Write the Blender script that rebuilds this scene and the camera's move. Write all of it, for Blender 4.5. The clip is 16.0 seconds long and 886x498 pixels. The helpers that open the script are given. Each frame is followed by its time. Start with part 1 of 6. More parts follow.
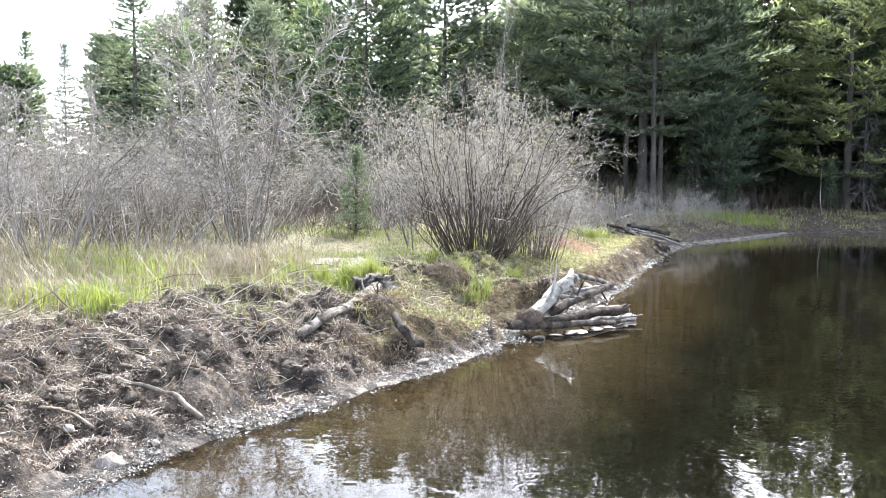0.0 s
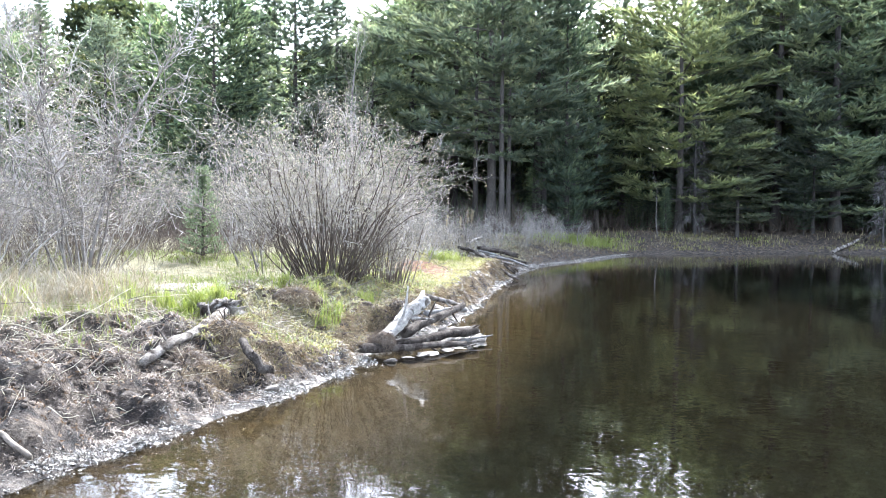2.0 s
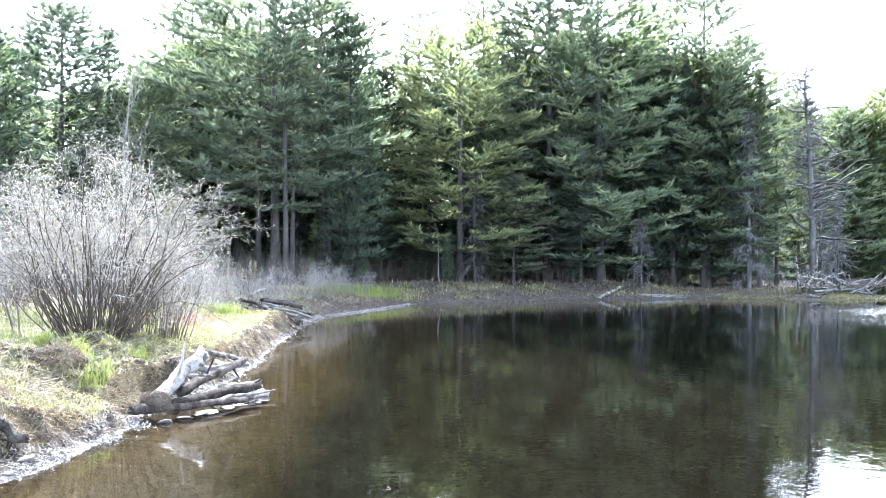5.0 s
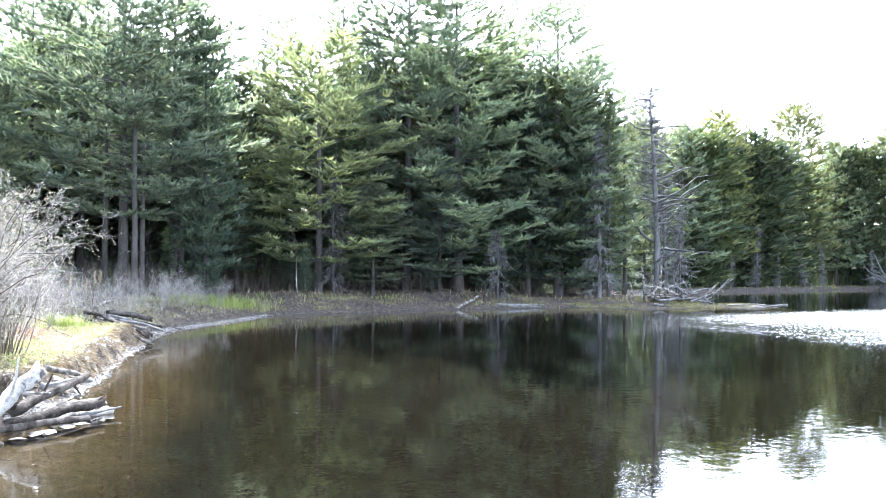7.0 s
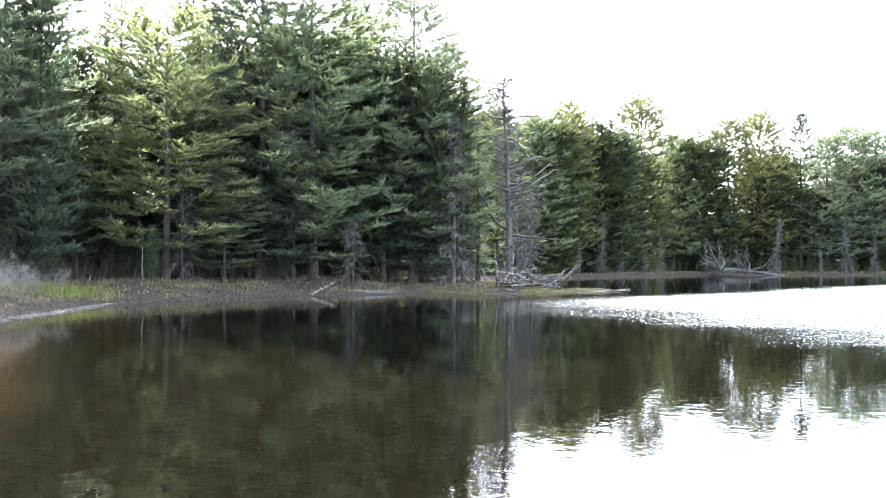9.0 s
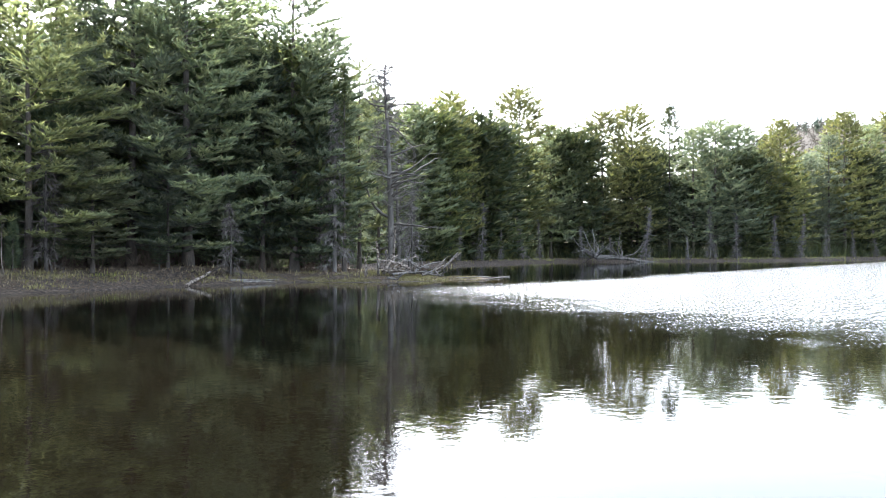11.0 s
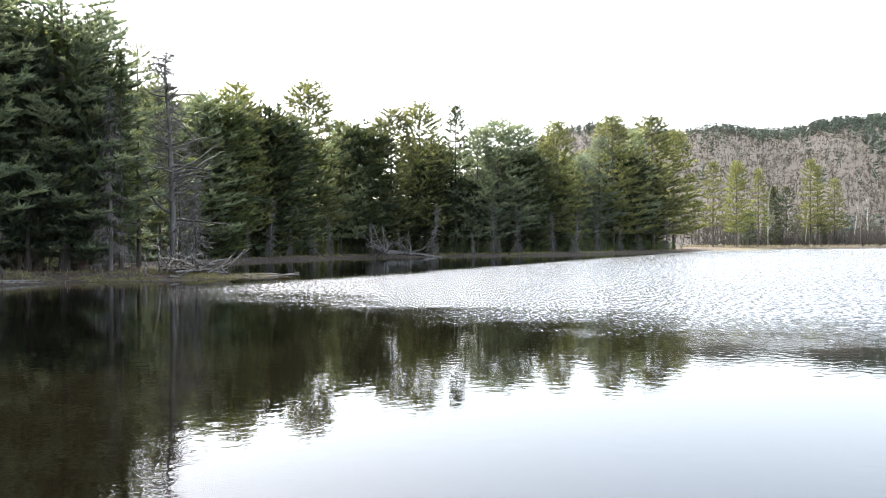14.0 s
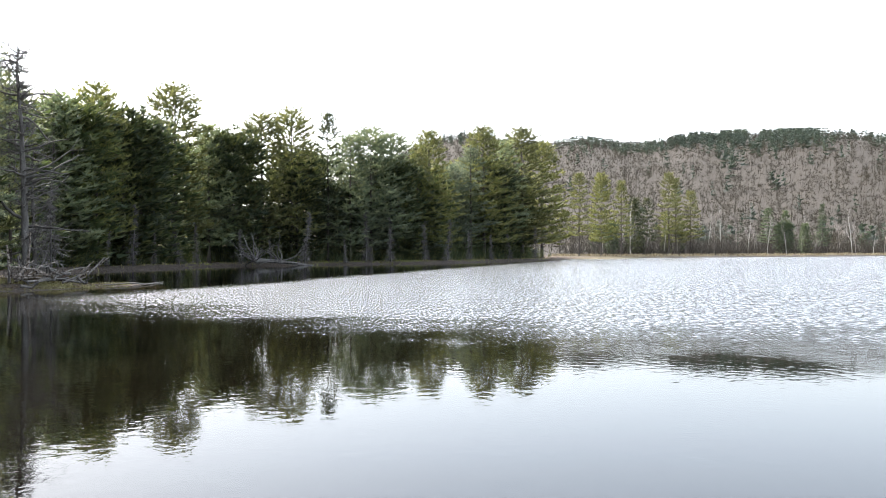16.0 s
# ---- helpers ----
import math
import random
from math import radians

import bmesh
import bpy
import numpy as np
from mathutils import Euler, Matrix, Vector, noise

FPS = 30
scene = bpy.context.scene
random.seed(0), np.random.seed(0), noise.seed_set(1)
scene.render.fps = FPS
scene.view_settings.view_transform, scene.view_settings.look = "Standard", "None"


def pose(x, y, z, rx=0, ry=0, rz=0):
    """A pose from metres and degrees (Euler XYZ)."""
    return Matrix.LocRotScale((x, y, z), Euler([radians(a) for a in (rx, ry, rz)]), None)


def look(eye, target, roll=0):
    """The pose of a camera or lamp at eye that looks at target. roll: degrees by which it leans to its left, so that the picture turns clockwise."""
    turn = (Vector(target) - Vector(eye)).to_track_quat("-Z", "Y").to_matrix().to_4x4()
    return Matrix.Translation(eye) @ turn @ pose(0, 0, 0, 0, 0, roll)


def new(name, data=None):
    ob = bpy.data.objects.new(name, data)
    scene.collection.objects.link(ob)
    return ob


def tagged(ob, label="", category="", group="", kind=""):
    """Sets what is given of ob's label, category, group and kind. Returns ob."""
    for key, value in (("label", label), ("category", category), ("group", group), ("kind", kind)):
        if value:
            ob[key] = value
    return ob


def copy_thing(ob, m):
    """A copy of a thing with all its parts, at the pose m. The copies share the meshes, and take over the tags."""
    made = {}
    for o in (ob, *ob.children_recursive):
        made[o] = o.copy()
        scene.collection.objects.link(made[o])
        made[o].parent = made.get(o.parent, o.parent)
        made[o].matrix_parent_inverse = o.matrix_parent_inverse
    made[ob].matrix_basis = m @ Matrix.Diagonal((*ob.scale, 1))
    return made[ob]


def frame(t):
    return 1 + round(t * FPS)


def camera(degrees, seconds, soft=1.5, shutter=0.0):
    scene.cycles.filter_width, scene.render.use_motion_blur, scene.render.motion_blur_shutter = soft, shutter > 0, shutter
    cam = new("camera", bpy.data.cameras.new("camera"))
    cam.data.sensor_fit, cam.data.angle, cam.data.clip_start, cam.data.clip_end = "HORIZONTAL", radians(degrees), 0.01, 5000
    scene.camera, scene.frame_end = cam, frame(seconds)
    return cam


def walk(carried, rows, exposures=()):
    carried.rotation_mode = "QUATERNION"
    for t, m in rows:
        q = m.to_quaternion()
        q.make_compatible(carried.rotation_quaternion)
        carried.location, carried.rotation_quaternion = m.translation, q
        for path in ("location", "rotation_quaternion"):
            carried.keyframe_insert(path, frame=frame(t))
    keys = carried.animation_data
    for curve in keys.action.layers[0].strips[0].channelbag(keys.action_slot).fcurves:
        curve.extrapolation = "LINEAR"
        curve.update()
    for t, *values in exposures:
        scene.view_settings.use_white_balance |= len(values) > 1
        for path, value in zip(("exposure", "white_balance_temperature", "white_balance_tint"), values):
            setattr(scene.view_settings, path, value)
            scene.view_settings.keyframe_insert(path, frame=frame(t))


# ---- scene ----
# ---- camera: a hand-held pan from the pond's bank ----
cam = camera(53.63, 16.0, soft=0.85)
EYE = 1.7
ROWS = [
    (0.0, 0.000, 0.000, 0.000, 0.01, -4.23, 0.45),
    (0.5, 0.006, 0.000, -0.002, 2.17, -4.06, 0.52),
    (1.0, 0.012, 0.003, -0.004, 4.03, -3.71, 0.51),
    (1.5, 0.018, 0.009, -0.006, 7.27, -3.15, 0.54),
    (2.0, 0.025, 0.017, -0.008, 9.58, -2.61, 0.56),
    (2.5, 0.031, 0.026, -0.010, 12.09, -2.08, 0.63),
    (3.0, 0.039, 0.038, -0.012, 13.90, -1.41, 0.49),
    (3.5, 0.046, 0.052, -0.014, 16.38, -0.61, 0.40),
    (4.0, 0.054, 0.067, -0.016, 18.82, -0.11, 0.27),
    (6.5, 0.103, 0.159, -0.023, 30.31, 1.79, 0.23),
    (7.0, 0.115, 0.179, -0.024, 32.67, 1.53, 0.23),
    (7.5, 0.128, 0.199, -0.025, 35.14, 1.02, 0.29),
    (8.0, 0.141, 0.220, -0.026, 36.66, 0.90, 0.34),
    (8.5, 0.156, 0.241, -0.026, 39.59, 0.81, 0.30),
    (9.0, 0.171, 0.261, -0.026, 42.10, 0.67, 0.22),
    (11.5, 0.262, 0.350, -0.020, 52.06, -0.16, -0.01),
    (12.0, 0.284, 0.364, -0.017, 54.60, -0.18, -0.04),
    (12.5, 0.307, 0.377, -0.014, 57.09, -0.33, -0.10),
    (13.0, 0.331, 0.387, -0.011, 58.99, -0.41, -0.17),
    (13.5, 0.357, 0.396, -0.007, 61.38, -0.47, -0.22),
    (14.0, 0.384, 0.403, -0.002, 63.49, -0.40, -0.25),
    (14.5, 0.412, 0.407, 0.003, 65.68, -0.32, -0.17),
    (15.0, 0.442, 0.408, 0.009, 67.65, -0.21, -0.13),
    (15.5, 0.473, 0.407, 0.015, 69.65, -0.10, -0.06),
    (16.0, 0.506, 0.403, 0.022, 71.78, 0.11, -0.10),
]
walk(cam, [(t, pose(x, y, EYE + z, 90 + pitch, 0, -yaw) @ pose(0, 0, 0, 0, 0, roll)) for t, x, y, z, yaw, pitch, roll in ROWS],
     exposures=[(0.0, 2.0, 5850, 10), (3.5, 2.65, 5350, 10), (7.0, 2.85, 5450, 10), (9.0, 2.55, 5850, 10), (12.5, 1.8, 6200, 10), (14.5, 1.5, 6350, 10), (16.0, 1.25, 6350, 10)])

# ---- daylight: a hazy bright sky and a sun behind the trees ----
SUN_AZ, SUN_EL = 20.0, 46.0
world = bpy.data.worlds.new("sky")
scene.world = world
world.use_nodes = True
wt = world.node_tree
wt.nodes.clear()
w_out = wt.nodes.new("ShaderNodeOutputWorld")
w_bg = wt.nodes.new("ShaderNodeBackground")
w_sky = wt.nodes.new("ShaderNodeTexSky")
w_sky.sky_type = "NISHITA"
w_sky.sun_disc = False
w_sky.sun_elevation = radians(SUN_EL)
w_sky.sun_rotation = radians(SUN_AZ)
w_sky.air_density, w_sky.dust_density, w_sky.ozone_density = 1.0, 4.0, 0.6
w_mix = wt.nodes.new("ShaderNodeMix")
w_mix.data_type = "RGBA"
w_mix.inputs[0].default_value = 1.0
w_mix.blend_type = "ADD"
w_mix.inputs[7].default_value = (3.9, 3.92, 3.88, 1.0)      # thin high cloud over the whole sky
wt.links.new(w_sky.outputs[0], w_mix.inputs[6])
wt.links.new(w_mix.outputs[2], w_bg.inputs[0])
w_bg.inputs[1].default_value = 0.13
wt.links.new(w_bg.outputs[0], w_out.inputs[0])
sun_data = bpy.data.lights.new("sun", "SUN")
sun_data.energy, sun_data.angle, sun_data.color = 5.0, radians(0.6), (1.0, 0.95, 0.86)
sun = new("sun", sun_data)
_a, _e = radians(SUN_AZ), radians(SUN_EL)
sun.matrix_basis = look((90 * math.sin(_a) * math.cos(_e), 90 * math.cos(_a) * math.cos(_e), 90 * math.sin(_e)), (0, 0, 0))

# ---- materials ----
def nodes_of(name):
    m = bpy.data.materials.new(name)
    m.use_nodes = True
    m.node_tree.nodes.clear()
    return m, m.node_tree.nodes, m.node_tree.links


def ramp_of(nd, ln, src, stops):
    r = nd.new("ShaderNodeValToRGB")
    while len(r.color_ramp.elements) < len(stops):
        r.color_ramp.elements.new(0.5)
    for e, (p, c) in zip(r.color_ramp.elements, stops):
        e.position, e.color = p, (*c, 1)
    ln.new(src, r.inputs[0])
    return r.outputs[0]


def noise_of(nd, ln, coord, scale, detail=4, rough=0.55):
    n = nd.new("ShaderNodeTexNoise")
    n.inputs["Scale"].default_value, n.inputs["Detail"].default_value, n.inputs["Roughness"].default_value = scale, detail, rough
    ln.new(coord, n.inputs["Vector"])
    return n.outputs[0]


def mixed(nd, ln, fac, a, b, blend="MIX"):
    m = nd.new("ShaderNodeMix")
    m.data_type, m.blend_type = "RGBA", blend
    for sock, v in ((m.inputs[0], fac), (m.inputs[6], a), (m.inputs[7], b)):
        if isinstance(v, (int, float)):
            sock.default_value = v
        elif isinstance(v, tuple):
            sock.default_value = (*v, 1)
        else:
            ln.new(v, sock)
    return m.outputs[2]


def surface(name, stops, scale=6.0, fine=60.0, rough=0.85, bump=0.3, bump_size=0.02, stretch=(1, 1, 1), vary=0.25, spec=0.3, stain=None):
    """Rough natural surface: two scales of noise, relief, and a shift from object to object."""
    m, nd, ln = nodes_of(name)
    tc = nd.new("ShaderNodeTexCoord")
    mp = nd.new("ShaderNodeMapping")
    mp.inputs["Scale"].default_value = stretch
    ln.new(tc.outputs["Object"], mp.inputs["Vector"])
    big = noise_of(nd, ln, mp.outputs[0], scale)
    small = noise_of(nd, ln, mp.outputs[0], fine, 5, 0.65)
    col = ramp_of(nd, ln, big, stops)
    dark = ramp_of(nd, ln, small, [(0.3, (0.55, 0.55, 0.55)), (0.7, (1.25, 1.25, 1.25))])
    col = mixed(nd, ln, 1.0, col, dark, "MULTIPLY")
    if stain:
        patch = noise_of(nd, ln, tc.outputs["Object"], stain[0], 3)
        mask = ramp_of(nd, ln, patch, [(0.52, (0, 0, 0)), (0.62, (1, 1, 1))])
        col = mixed(nd, ln, mask, col, stain[1])
    info = nd.new("ShaderNodeObjectInfo")
    tone = ramp_of(nd, ln, info.outputs["Random"], [(0, (1 - vary,) * 3), (1, (1 + vary,) * 3)])
    col = mixed(nd, ln, 1.0, col, tone, "MULTIPLY")
    bs = nd.new("ShaderNodeBsdfPrincipled")
    bs.inputs["Roughness"].default_value = rough
    bs.inputs["Specular IOR Level"].default_value = spec
    ln.new(col, bs.inputs["Base Color"])
    bp = nd.new("ShaderNodeBump")
    bp.inputs["Strength"].default_value, bp.inputs["Distance"].default_value = bump, bump_size
    ln.new(small, bp.inputs["Height"])
    ln.new(bp.outputs[0], bs.inputs["Normal"])
    out = nd.new("ShaderNodeOutputMaterial")
    ln.new(bs.outputs[0], out.inputs[0])
    return m


def leafy(name, stops, through_col, thin=0.35, rough=0.6, scale=0.9, vary=0.25):
    """Needles and blades: each clump its own tone, some light passing through."""
    m, nd, ln = nodes_of(name)
    tc = nd.new("ShaderNodeTexCoord")
    geo = nd.new("ShaderNodeNewGeometry")
    big = noise_of(nd, ln, tc.outputs["Object"], scale, 3)
    add = nd.new("ShaderNodeMath")
    add.operation = "MULTIPLY_ADD"
    ln.new(geo.outputs["Random Per Island"], add.inputs[0])
    add.inputs[1].default_value = 0.3
    sub = nd.new("ShaderNodeMath")
    sub.operation = "SUBTRACT"
    ln.new(big, sub.inputs[0])
    sub.inputs[1].default_value = 0.15
    ln.new(sub.outputs[0], add.inputs[2])
    col = ramp_of(nd, ln, add.outputs[0], stops)
    info = nd.new("ShaderNodeObjectInfo")
    tone = ramp_of(nd, ln, info.outputs["Random"], [(0, (1 - vary, 1 - vary, 1 - 0.6 * vary)), (1, (1 + vary, 1 + vary, 1 + 0.4 * vary))])
    col = mixed(nd, ln, 1.0, col, tone, "MULTIPLY")
    bs = nd.new("ShaderNodeBsdfPrincipled")
    bs.inputs["Roughness"].default_value = rough
    bs.inputs["Specular IOR Level"].default_value = 0.35
    ln.new(col, bs.inputs["Base Color"])
    tr = nd.new("ShaderNodeBsdfTranslucent")
    ln.new(mixed(nd, ln, 1.0, col, through_col, "MULTIPLY"), tr.inputs[0])
    mx = nd.new("ShaderNodeMixShader")
    mx.inputs[0].default_value = thin
    ln.new(bs.outputs[0], mx.inputs[1])
    ln.new(tr.outputs[0], mx.inputs[2])
    out = nd.new("ShaderNodeOutputMaterial")
    ln.new(mx.outputs[0], out.inputs[0])
    return m


M_PINE = leafy("pine_needles", [(0.12, (0.053, 0.070, 0.060)), (0.42, (0.103, 0.128, 0.098)), (0.8, (0.200, 0.218, 0.143))], (1.75, 1.75, 1.3), 0.54)
M_OLIVE = leafy("olive_pine_needles", [(0.12, (0.044, 0.054, 0.030)), (0.42, (0.100, 0.110, 0.056)), (0.8, (0.215, 0.212, 0.105))], (1.6, 1.6, 0.95), 0.52)
M_SNAG = surface("grey_dead_twigs", [(0.3, (0.045, 0.040, 0.037)), (0.55, (0.085, 0.078, 0.072)), (0.8, (0.150, 0.140, 0.130))], 3, 26, 0.9, 0.4, 0.02)
# yellower pine needles, the sunlight on them put into the colour
M_SUNPINE = leafy("sunlit_pine_needles", [(0.12, (0.056, 0.070, 0.050)), (0.42, (0.112, 0.130, 0.084)), (0.8, (0.225, 0.236, 0.140))], (1.65, 1.65, 1.15), 0.53)
# deep spruce green; also carries the far wood's shade in its colour
M_SPRUCE_SHADED = leafy("spruce_needles", [(0.15, (0.020, 0.032, 0.020)), (0.5, (0.045, 0.060, 0.032)), (0.85, (0.170, 0.176, 0.082))], (1.6, 1.55, 0.95), 0.42)
M_HEMLOCK = leafy("hemlock_needles", [(0.15, (0.032, 0.048, 0.038)), (0.5, (0.070, 0.094, 0.066)), (0.85, (0.165, 0.180, 0.108))], (1.8, 1.85, 1.25), 0.54)
M_GRASS = leafy("green_grass", [(0.1, (0.085, 0.105, 0.032)), (0.45, (0.165, 0.190, 0.060)), (0.9, (0.300, 0.310, 0.140))], (1.4, 1.45, 0.7), 0.42, 0.5, 1.5)
M_STRAW = leafy("dry_grass", [(0.1, (0.110, 0.092, 0.058)), (0.5, (0.225, 0.195, 0.128)), (0.9, (0.400, 0.362, 0.260))], (1.2, 1.1, 0.9), 0.3, 0.6, 1.5)
M_BUD = leafy("buds", [(0.1, (0.200, 0.165, 0.130)), (0.5, (0.320, 0.292, 0.245)), (0.9, (0.450, 0.430, 0.375))], (1.2, 1.2, 1.0), 0.35)
M_LITTER = leafy("leaf_litter", [(0.1, (0.070, 0.045, 0.026)), (0.5, (0.150, 0.100, 0.060)), (0.9, (0.270, 0.200, 0.130))], (1.2, 1.0, 0.8), 0.15)
M_YOUNG = leafy("young_spruce_needles", [(0.1, (0.065, 0.090, 0.058)), (0.5, (0.135, 0.170, 0.112)), (0.9, (0.240, 0.270, 0.180))], (1.6, 1.6, 1.1), 0.52)
M_TURF = leafy("matted_turf", [(0.1, (0.094, 0.080, 0.038)), (0.4, (0.190, 0.168, 0.080)), (0.65, (0.235, 0.222, 0.094)), (0.9, (0.400, 0.358, 0.220))], (1.2, 1.22, 0.8), 0.28, 0.7, 2.5)
M_ROOT = leafy("hanging_roots", [(0.1, (0.055, 0.039, 0.027)), (0.5, (0.140, 0.108, 0.074)), (0.75, (0.220, 0.180, 0.125)), (0.95, (0.360, 0.310, 0.225))], (1.2, 1.0, 0.8), 0.12, 0.8, 3.0)
M_BARK = surface("pine_bark", [(0.3, (0.040, 0.034, 0.029)), (0.6, (0.085, 0.074, 0.065)), (0.8, (0.140, 0.127, 0.114))], 3, 26, 0.95, 0.6, 0.03, (1, 1, 0.25))
M_TWIG = surface("alder_bark", [(0.3, (0.115, 0.098, 0.086)), (0.5, (0.240, 0.216, 0.194)), (0.75, (0.440, 0.412, 0.378))], 2.5, 40, 0.85, 0.3, 0.01, (1, 1, 0.4), 0.2, 0.12)
M_STEM = surface("willow_bark", [(0.3, (0.058, 0.044, 0.034)), (0.55, (0.116, 0.092, 0.073)), (0.8, (0.215, 0.182, 0.150))], 2.5, 40, 0.85, 0.3, 0.01, (1, 1, 0.4), 0.2, 0.12)
M_DEAD = surface("weathered_wood", [(0.3, (0.060, 0.056, 0.051)), (0.55, (0.130, 0.124, 0.116)), (0.8, (0.235, 0.227, 0.215))], 4, 45, 0.85, 0.5, 0.02, (1, 1, 0.2))
M_DEADSTICK = surface("dry_sticks", [(0.3, (0.095, 0.074, 0.056)), (0.55, (0.200, 0.168, 0.134)), (0.8, (0.380, 0.335, 0.280))], 6, 45, 0.85, 0.4, 0.01, (1, 1, 1), 0.2, 0.15)
M_LOG = surface("bleached_log", [(0.3, (0.080, 0.066, 0.054)), (0.5, (0.200, 0.176, 0.152)), (0.72, (0.430, 0.400, 0.360))], 7, 50, 0.95, 1.0, 0.03, (1, 1, 1), 0.15, 0.08, (5.5, (0.038, 0.030, 0.024)))
M_BLEACH = surface("sun_bleached_wood", [(0.3, (0.220, 0.200, 0.175)), (0.5, (0.400, 0.375, 0.340)), (0.75, (0.560, 0.535, 0.495))], 5, 50, 0.85, 1.0, 0.03, (1, 1, 1), 0.1, 0.25, (7.0, (0.085, 0.072, 0.060)))
M_WETLOG = surface("damp_log", [(0.3, (0.020, 0.015, 0.012)), (0.5, (0.050, 0.041, 0.034)), (0.75, (0.135, 0.118, 0.102))], 9, 60, 0.95, 1.0, 0.04, (1, 1, 1), 0.2, 0.08, (6.0, (0.085, 0.073, 0.062)))
M_STONE = surface("field_stone", [(0.3, (0.110, 0.094, 0.078)), (0.55, (0.215, 0.190, 0.163)), (0.8, (0.350, 0.322, 0.285))], 9, 70, 0.85, 0.6, 0.01, (1, 1, 1), 0.3, 0.25)
M_PEBBLE = surface("wet_pebbles", [(0.35, (0.040, 0.034, 0.028)), (0.52, (0.130, 0.116, 0.100)), (0.7, (0.330, 0.305, 0.270))], 14, 90, 0.35, 0.4, 0.005, (1, 1, 1), 0.25, 0.5)
M_SOIL = surface("torn_peat", [(0.3, (0.026, 0.019, 0.014)), (0.5, (0.072, 0.055, 0.042)), (0.72, (0.165, 0.135, 0.105))], 8, 55, 0.9, 0.9, 0.03)
# glossy wet leaves; the palest tones put the waterline's glints into the colour
M_WETLEAF = surface("wet_dead_leaves", [(0.38, (0.080, 0.070, 0.058)), (0.52, (0.240, 0.216, 0.184)), (0.66, (0.500, 0.470, 0.420))], 30, 120, 0.30, 0.2, 0.004, (1, 1, 1), 0.1, 0.5)
M_THATCH = leafy("dead_thatch", [(0.1, (0.040, 0.028, 0.020)), (0.4, (0.122, 0.094, 0.070)), (0.6, (0.265, 0.220, 0.175)), (0.82, (0.560, 0.500, 0.425))], (1.1, 1.05, 1.0), 0.12, 0.55, 6.0)
M_BIRCH = surface("pale_bark", [(0.3, (0.300, 0.285, 0.260)), (0.6, (0.480, 0.465, 0.430))], 6, 50, 0.7, 0.3, 0.01)
M_HILLTWIG = leafy("bare_hill_crowns", [(0.1, (0.037, 0.035, 0.033)), (0.5, (0.046, 0.042, 0.036)), (0.9, (0.062, 0.053, 0.040))], (1.0, 1.0, 0.92), 0.5, 0.9, 0.012)
# conifers far off, with the distance haze put into their bluish colour
M_HAZYPINE = leafy("hazy_hill_conifers", [(0.1, (0.038, 0.052, 0.050)), (0.5, (0.056, 0.074, 0.066)), (0.9, (0.084, 0.104, 0.082))], (1.2, 1.2, 0.9), 0.3, 0.7, 0.01)

# ---- tools for building ----
class Pile:
    """Collects vertices and triangles."""

    def __init__(self):
        self.v, self.f, self.n = [], [], 0

    def add(self, v, f):
        v, f = np.asarray(v, float).reshape(-1, 3), np.asarray(f, int).reshape(-1, 3)
        self.v.append(v)
        self.f.append(f + self.n)
        self.n += len(v)
        return self

    def mesh(self, name, material, smooth=True):
        me = bpy.data.meshes.new(name)
        v, f = np.concatenate(self.v), np.concatenate(self.f)
        me.vertices.add(len(v))
        me.vertices.foreach_set("co", v.astype(np.float32).ravel())
        me.loops.add(3 * len(f))
        me.loops.foreach_set("vertex_index", f.astype(np.int32).ravel())
        me.polygons.add(len(f))
        me.polygons.foreach_set("loop_start", np.arange(0, 3 * len(f), 3, dtype=np.int32))
        me.polygons.foreach_set("use_smooth", np.full(len(f), smooth))
        me.update(calc_edges=True)
        me.materials.append(material)
        return me


def unit(v):
    return v / np.maximum(np.linalg.norm(v, axis=-1, keepdims=True), 1e-9)


def tubes(P, R, k=4):
    """Tapered tubes along the paths P (count, points, 3) with the radii R (count, points)."""
    B, n, _ = P.shape
    T = unit(np.gradient(P, axis=1))
    ref = np.where(np.abs(T[:, :1, 2:3]) > 0.8, np.array([[[1.0, 0, 0]]]), np.array([[[0, 0, 1.0]]]))
    U = unit(np.cross(T, np.broadcast_to(ref, T.shape)))
    W = np.cross(T, U)
    a = np.arange(k) * 2 * np.pi / k
    V = P[:, :, None] + R[:, :, None, None] * (np.cos(a)[:, None] * U[:, :, None] + np.sin(a)[:, None] * W[:, :, None])
    b, i, j = np.meshgrid(np.arange(B), np.arange(n - 1), np.arange(k), indexing="ij")
    j2 = (j + 1) % k
    q = lambda ii, jj: (b * n + ii) * k + jj
    F = np.concatenate([np.stack([q(i, j), q(i, j2), q(i + 1, j2)], -1).reshape(-1, 3), np.stack([q(i, j), q(i + 1, j2), q(i + 1, j)], -1).reshape(-1, 3)])
    return V.reshape(-1, 3), F


def grow(rng, S, D, L, n, wig=0.1, lift=0.0):
    """Paths from the starts S in the directions D with the lengths L; they wander by wig and bend up by lift."""
    P, d = [np.array(S, float)], unit(np.array(D, float))
    L = np.broadcast_to(L, (len(d),))
    for _ in range(n - 1):
        d = unit(d + rng.normal(0, wig, d.shape) + np.array([0, 0, lift]))
        P.append(P[-1] + d * (L / (n - 1))[:, None])
    return np.stack(P, 1)


